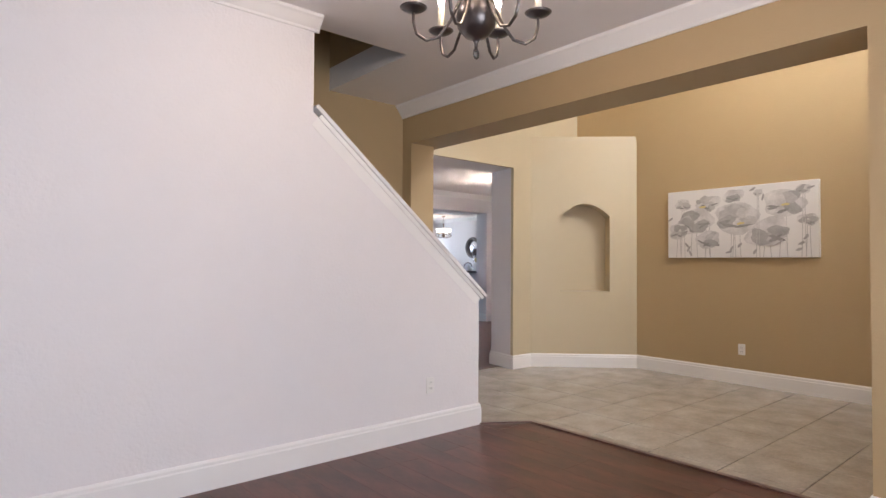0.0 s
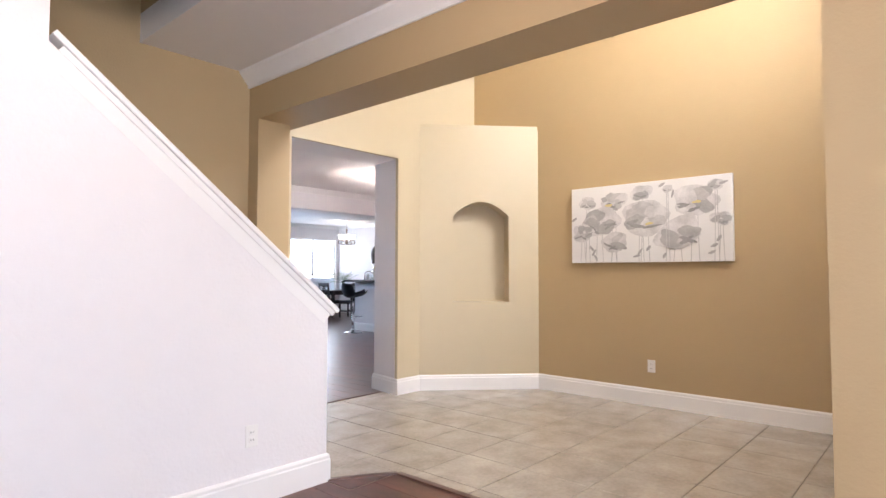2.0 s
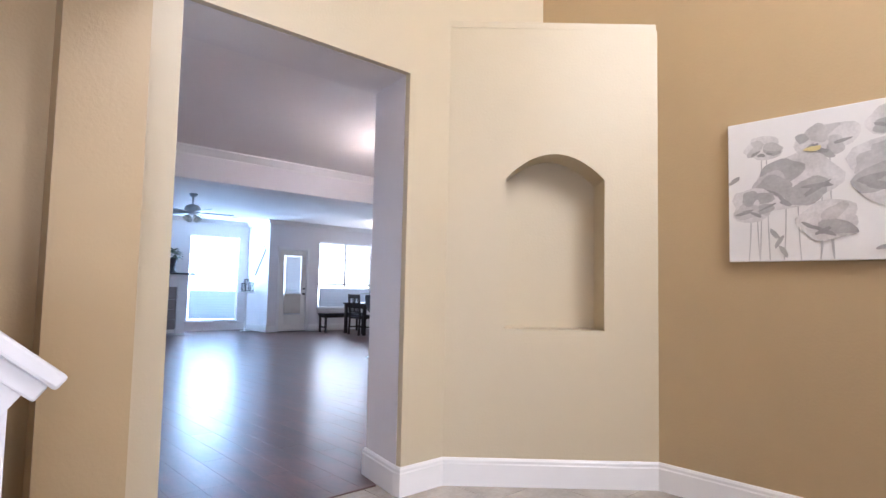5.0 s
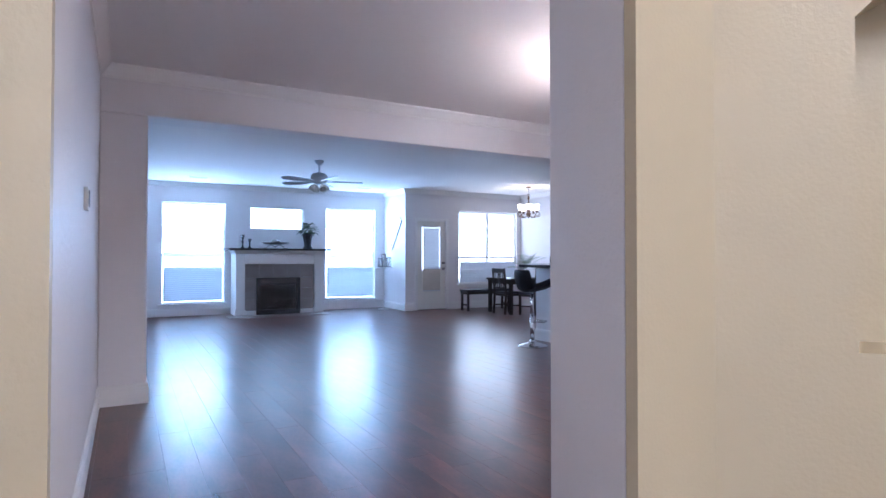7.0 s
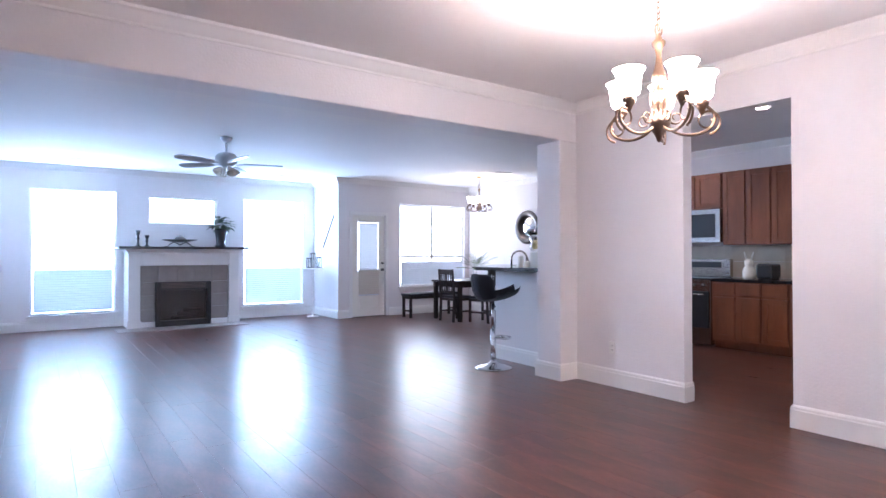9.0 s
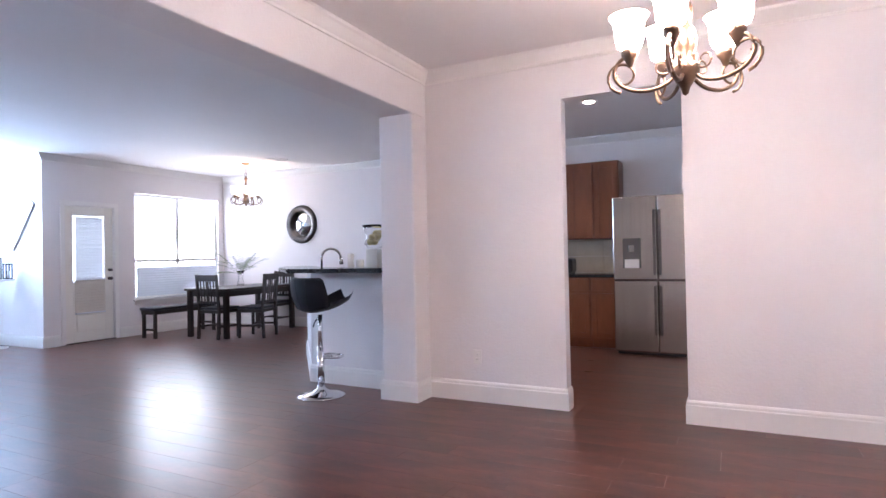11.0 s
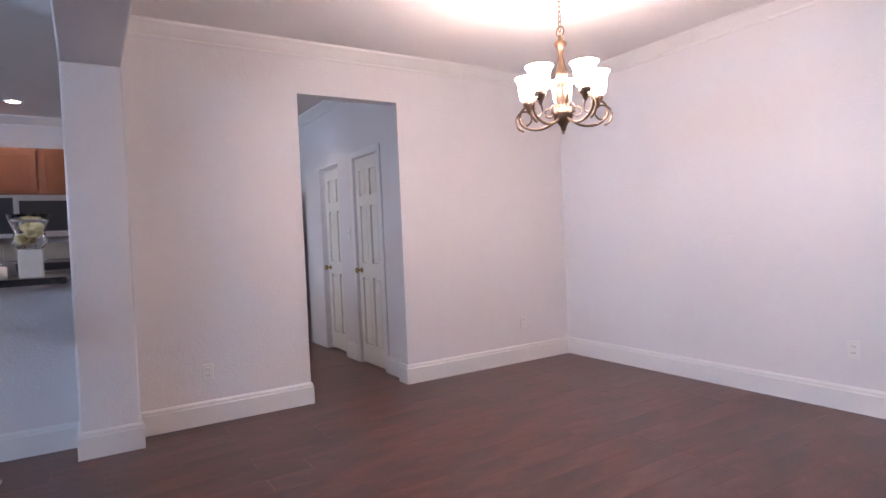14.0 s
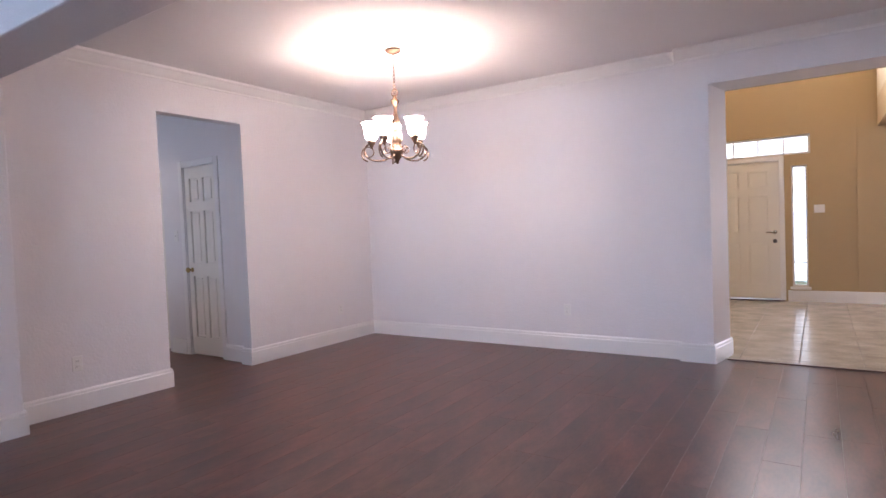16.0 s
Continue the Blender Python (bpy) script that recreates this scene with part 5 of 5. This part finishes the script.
mw = thing("microwave", pose(KD, -0.3, 0), "stainless over-range microwave with a dark window", "microwave")
boxes("body", M_STEEL, [(12.96, 9.868, 1.4, 13.348, 10.63, 1.855)], mw, 0.004)
boxes("window", M_BLACK, [(12.95, 9.94, 1.47, 12.961, 10.42, 1.79)], mw)
boxes("control_strip", M_BLACK, [(12.952, 10.47, 1.45, 12.961, 10.6, 1.82)], mw)
# hare-shaped canister and toaster
hr = bmesh.new()
lathe(hr, [(0.06, 0), (0.075, 0.03), (0.08, 0.09), (0.06, 0.15), (0.04, 0.165), (0.055, 0.19), (0.055, 0.23), (0.03, 0.26), (0, 0.265)], segs=18)
for sy in (-1, 1):
    tube(hr, [(0, sy * 0.025, 0.24), (0, sy * 0.045, 0.3), (0, sy * 0.06, 0.35)], 0.014, 8, 0.5)
tagged(part("figurine", hr, M_CERAMIC, at=pose(12.73, 9.22, 0.915)), "white glazed rabbit figurine on the counter", "figurine")
ts = thing("toaster", pose(12.72, 8.97, 0.915), "black two-slot toaster on the counter", "toaster")
boxes("body", M_BLACK, [(-0.13, -0.1, 0.01, 0.13, 0.1, 0.2)], ts, 0.03)
boxes("slot", M_SLOT, [(-0.09, -0.05, 0.199, 0.09, -0.02, 0.202), (-0.09, 0.02, 0.199, 0.09, 0.05, 0.202)], ts)
boxes("foot", M_BLACK, [(-0.1, -0.08, 0, 0.1, 0.08, 0.012)], ts)

# refrigerator
fr = thing("refrigerator", pose(0.03, -0.03, 0), "stainless four-door refrigerator with a water dispenser", "refrigerator")
FX = 12.07
boxes("body", M_PEWTER, [(FX + 0.07, 7.32, 0.03, 12.95, 8.29, 1.80)], fr, 0.006)
for y0, y1 in ((7.32, 7.802), (7.808, 8.29)):
    boxes("door", M_STEEL, [(FX, y0, 0.86, FX + 0.068, y1, 1.82)], fr, 0.012)
    boxes("door", M_STEEL, [(FX, y0, 0.04, FX + 0.068, y1, 0.85)], fr, 0.012)
for s_ in (-1, 1):
    for z0, z1 in ((0.92, 1.66), (0.24, 0.8)):
        boxes("handle", M_PEWTER, [(FX - 0.035, 7.805 + s_ * 0.03 - 0.012, z0, FX - 0.015, 7.805 + s_ * 0.03 + 0.012, z1), (FX - 0.016, 7.805 + s_ * 0.03 - 0.01, z0, FX + 0.002, 7.805 + s_ * 0.03 + 0.01, z0 + 0.03), (FX - 0.016, 7.805 + s_ * 0.03 - 0.01, z1 - 0.03, FX + 0.002, 7.805 + s_ * 0.03 + 0.01, z1)], fr, 0.003)
ds = boxes("dispenser", M_SLOT, [(FX - 0.004, 7.98, 1.0, FX + 0.002, 8.18, 1.34)], fr, 0.002, "dark water dispenser recess")
boxes("spout", M_STEEL, [(FX - 0.02, 8.05, 1.18, FX - 0.003, 8.11, 1.26)], ds, 0.003)
boxes("tray", M_PLATE, [(FX - 0.012, 8.0, 1.0, FX - 0.003, 8.16, 1.1)], ds, 0.003)
boxes("foot", M_BLACK, [(FX + 0.08, 7.34, 0, FX + 0.2, 8.27, 0.04)], fr)


# ---- floor pieces, last ----
PLANK = {}


def plank_data(w, length):
    """Vertices and faces of a plank with eased edges, its corner at the origin."""
    b, g = 0.0007, 0.0003
    v = [(g, g, -0.012), (w - g, g, -0.012), (w - g, length - g, -0.012), (g, length - g, -0.012),
         (g, g, -b), (w - g, g, -b), (w - g, length - g, -b), (g, length - g, -b),
         (g + b, g + b, 0), (w - g - b, g + b, 0), (w - g - b, length - g - b, 0), (g + b, length - g - b, 0)]
    f = [(8, 9, 10, 11)]
    for i in range(4):
        j = (i + 1) % 4
        f += [(i, j, j + 4, i + 4), (i + 4, j + 4, j + 8, i + 8)]
    return v, f


floor_ob = bpy.data.objects["floor"]
far_v, far_f = [], []
NEAR = [(5.0, 5.3, 9.5, 11.6), (2.0, 0.4, 4.0, 3.7)]
prnd = random.Random(11)


def lay(x0, x1, y0, y1, w=0.178):
    k = 0
    x = x0
    while x < x1 - 0.01:
        ww = min(w, x1 - x)
        y = y0
        length = prnd.choice((0.3, 0.55, 0.8, 1.05))
        while y < y1 - 0.01:
            length = min(length, round(y1 - y, 3))
            cx, cy = x + ww / 2, y + length / 2
            if any(a < cx < c and b < cy < d for a, b, c, d in NEAR):
                key = (round(ww, 3), round(length, 3))
                if key not in PLANK:
                    v, f = plank_data(*key)
                    me = bpy.data.meshes.new("plank")
                    me.from_pydata(v, [], f)
                    me.materials.append(M_WOOD)
                    PLANK[key] = me
                ob = new("plank", PLANK[key])
                ob.location = (x, y, 0)
                ob.parent = floor_ob
            else:
                v, f = plank_data(ww, length)
                n = len(far_v)
                far_v.extend((a + x, b + y, c) for a, b, c in v)
                far_f.extend(tuple(i + n for i in q) for q in f)
            y += length
            length = 1.22
            k += 1
        x += w


lay(4.06, 13.4, 5.325, 16.88)
lay(-1.3, 3.62, -2.1, 3.68)
lay(3.62, 3.995, -2.1, 3.44)
me = bpy.data.meshes.new("far_planks")
me.from_pydata(far_v, [], far_f)
me.materials.append(M_WOOD)
ob = new("far_planks", me)
ob.parent = floor_ob
ob["kind"] = "stuff"

# stone tiles
tiles = tagged(boxes("floor_tile_bed", M_GROUT, [(4.0, 1.0, -0.01, 6.81, 5.32, -0.004), (3.62, 3.44, -0.01, 4.0, 4.96, -0.0045)]), "grey grout bed under beige stone tiles", "floor", kind="structure")
P = 0.452
for i in range(-4, 7):
    for j in range(-1, 10):
        tx0, ty0 = 4.12 + P * i, 1.1 + P * j
        tx1, ty1 = tx0 + P - 0.006, ty0 + P - 0.006
        tx0, tx1 = max(tx0, 3.62), min(tx1, 6.81)
        ty0, ty1 = max(ty0, 1.0), min(ty1, 5.32)
        cuts = [(tx0, ty0, tx1, ty1)]
        if tx0 < 4.0:
            cuts = [(tx0, max(ty0, 3.44), min(tx1, 4.0), min(ty1, 4.96))]
            if tx1 > 4.0:
                cuts.append((4.0, ty0, tx1, ty1))
        for a, b, c, d in cuts:
            if c - a > 0.02 and d - b > 0.02:
                bm = bmesh.new()
                e = 0.003
                lo = [bm.verts.new(q) for q in ((a, b, -0.006), (c, b, -0.006), (c, d, -0.006), (a, d, -0.006))]
                mi = [bm.verts.new(q) for q in ((a, b, 0.001), (c, b, 0.001), (c, d, 0.001), (a, d, 0.001))]
                hi = [bm.verts.new(q) for q in ((a + e, b + e, 0.003), (c - e, b + e, 0.003), (c - e, d - e, 0.003), (a + e, d - e, 0.003))]
                bm.faces.new(hi)
                for k in range(4):
                    m2 = (k + 1) % 4
                    bm.faces.new((lo[k], lo[m2], mi[m2], mi[k]))
                    bm.faces.new((mi[k], mi[m2], hi[m2], hi[k]))
                part("tile", bm, M_TILE, tiles)
bm = bmesh.new()
prism(bm, [(3.62, 3.66), (3.99, 3.44), (3.62, 3.44)], 0.0025, 0.0045)
tagged(part("floor_corner", bm, M_WOOD), "dark wood infill at the tile corner", "floor", kind="structure")
for p, q in (((3.625, 3.665), (3.99, 3.435)), ((3.99, 3.435), (3.99, 1.17)), ((4.29, 5.32), (5.56, 5.32))):
    p, q = Vector(p), Vector(q)
    bm = bmesh.new()
    box(bm, 0, -0.022, 0, (q - p).length, 0.022, 0.011, 0.005)
    tagged(part("trim_threshold", bm, M_STAIN, at=Matrix.Translation((p.x, p.y, 0)) @ Matrix.Rotation(math.atan2((q - p).y, (q - p).x), 4, "Z")),
           "dark wooden threshold strip between planks and tiles", "threshold", kind="structure")
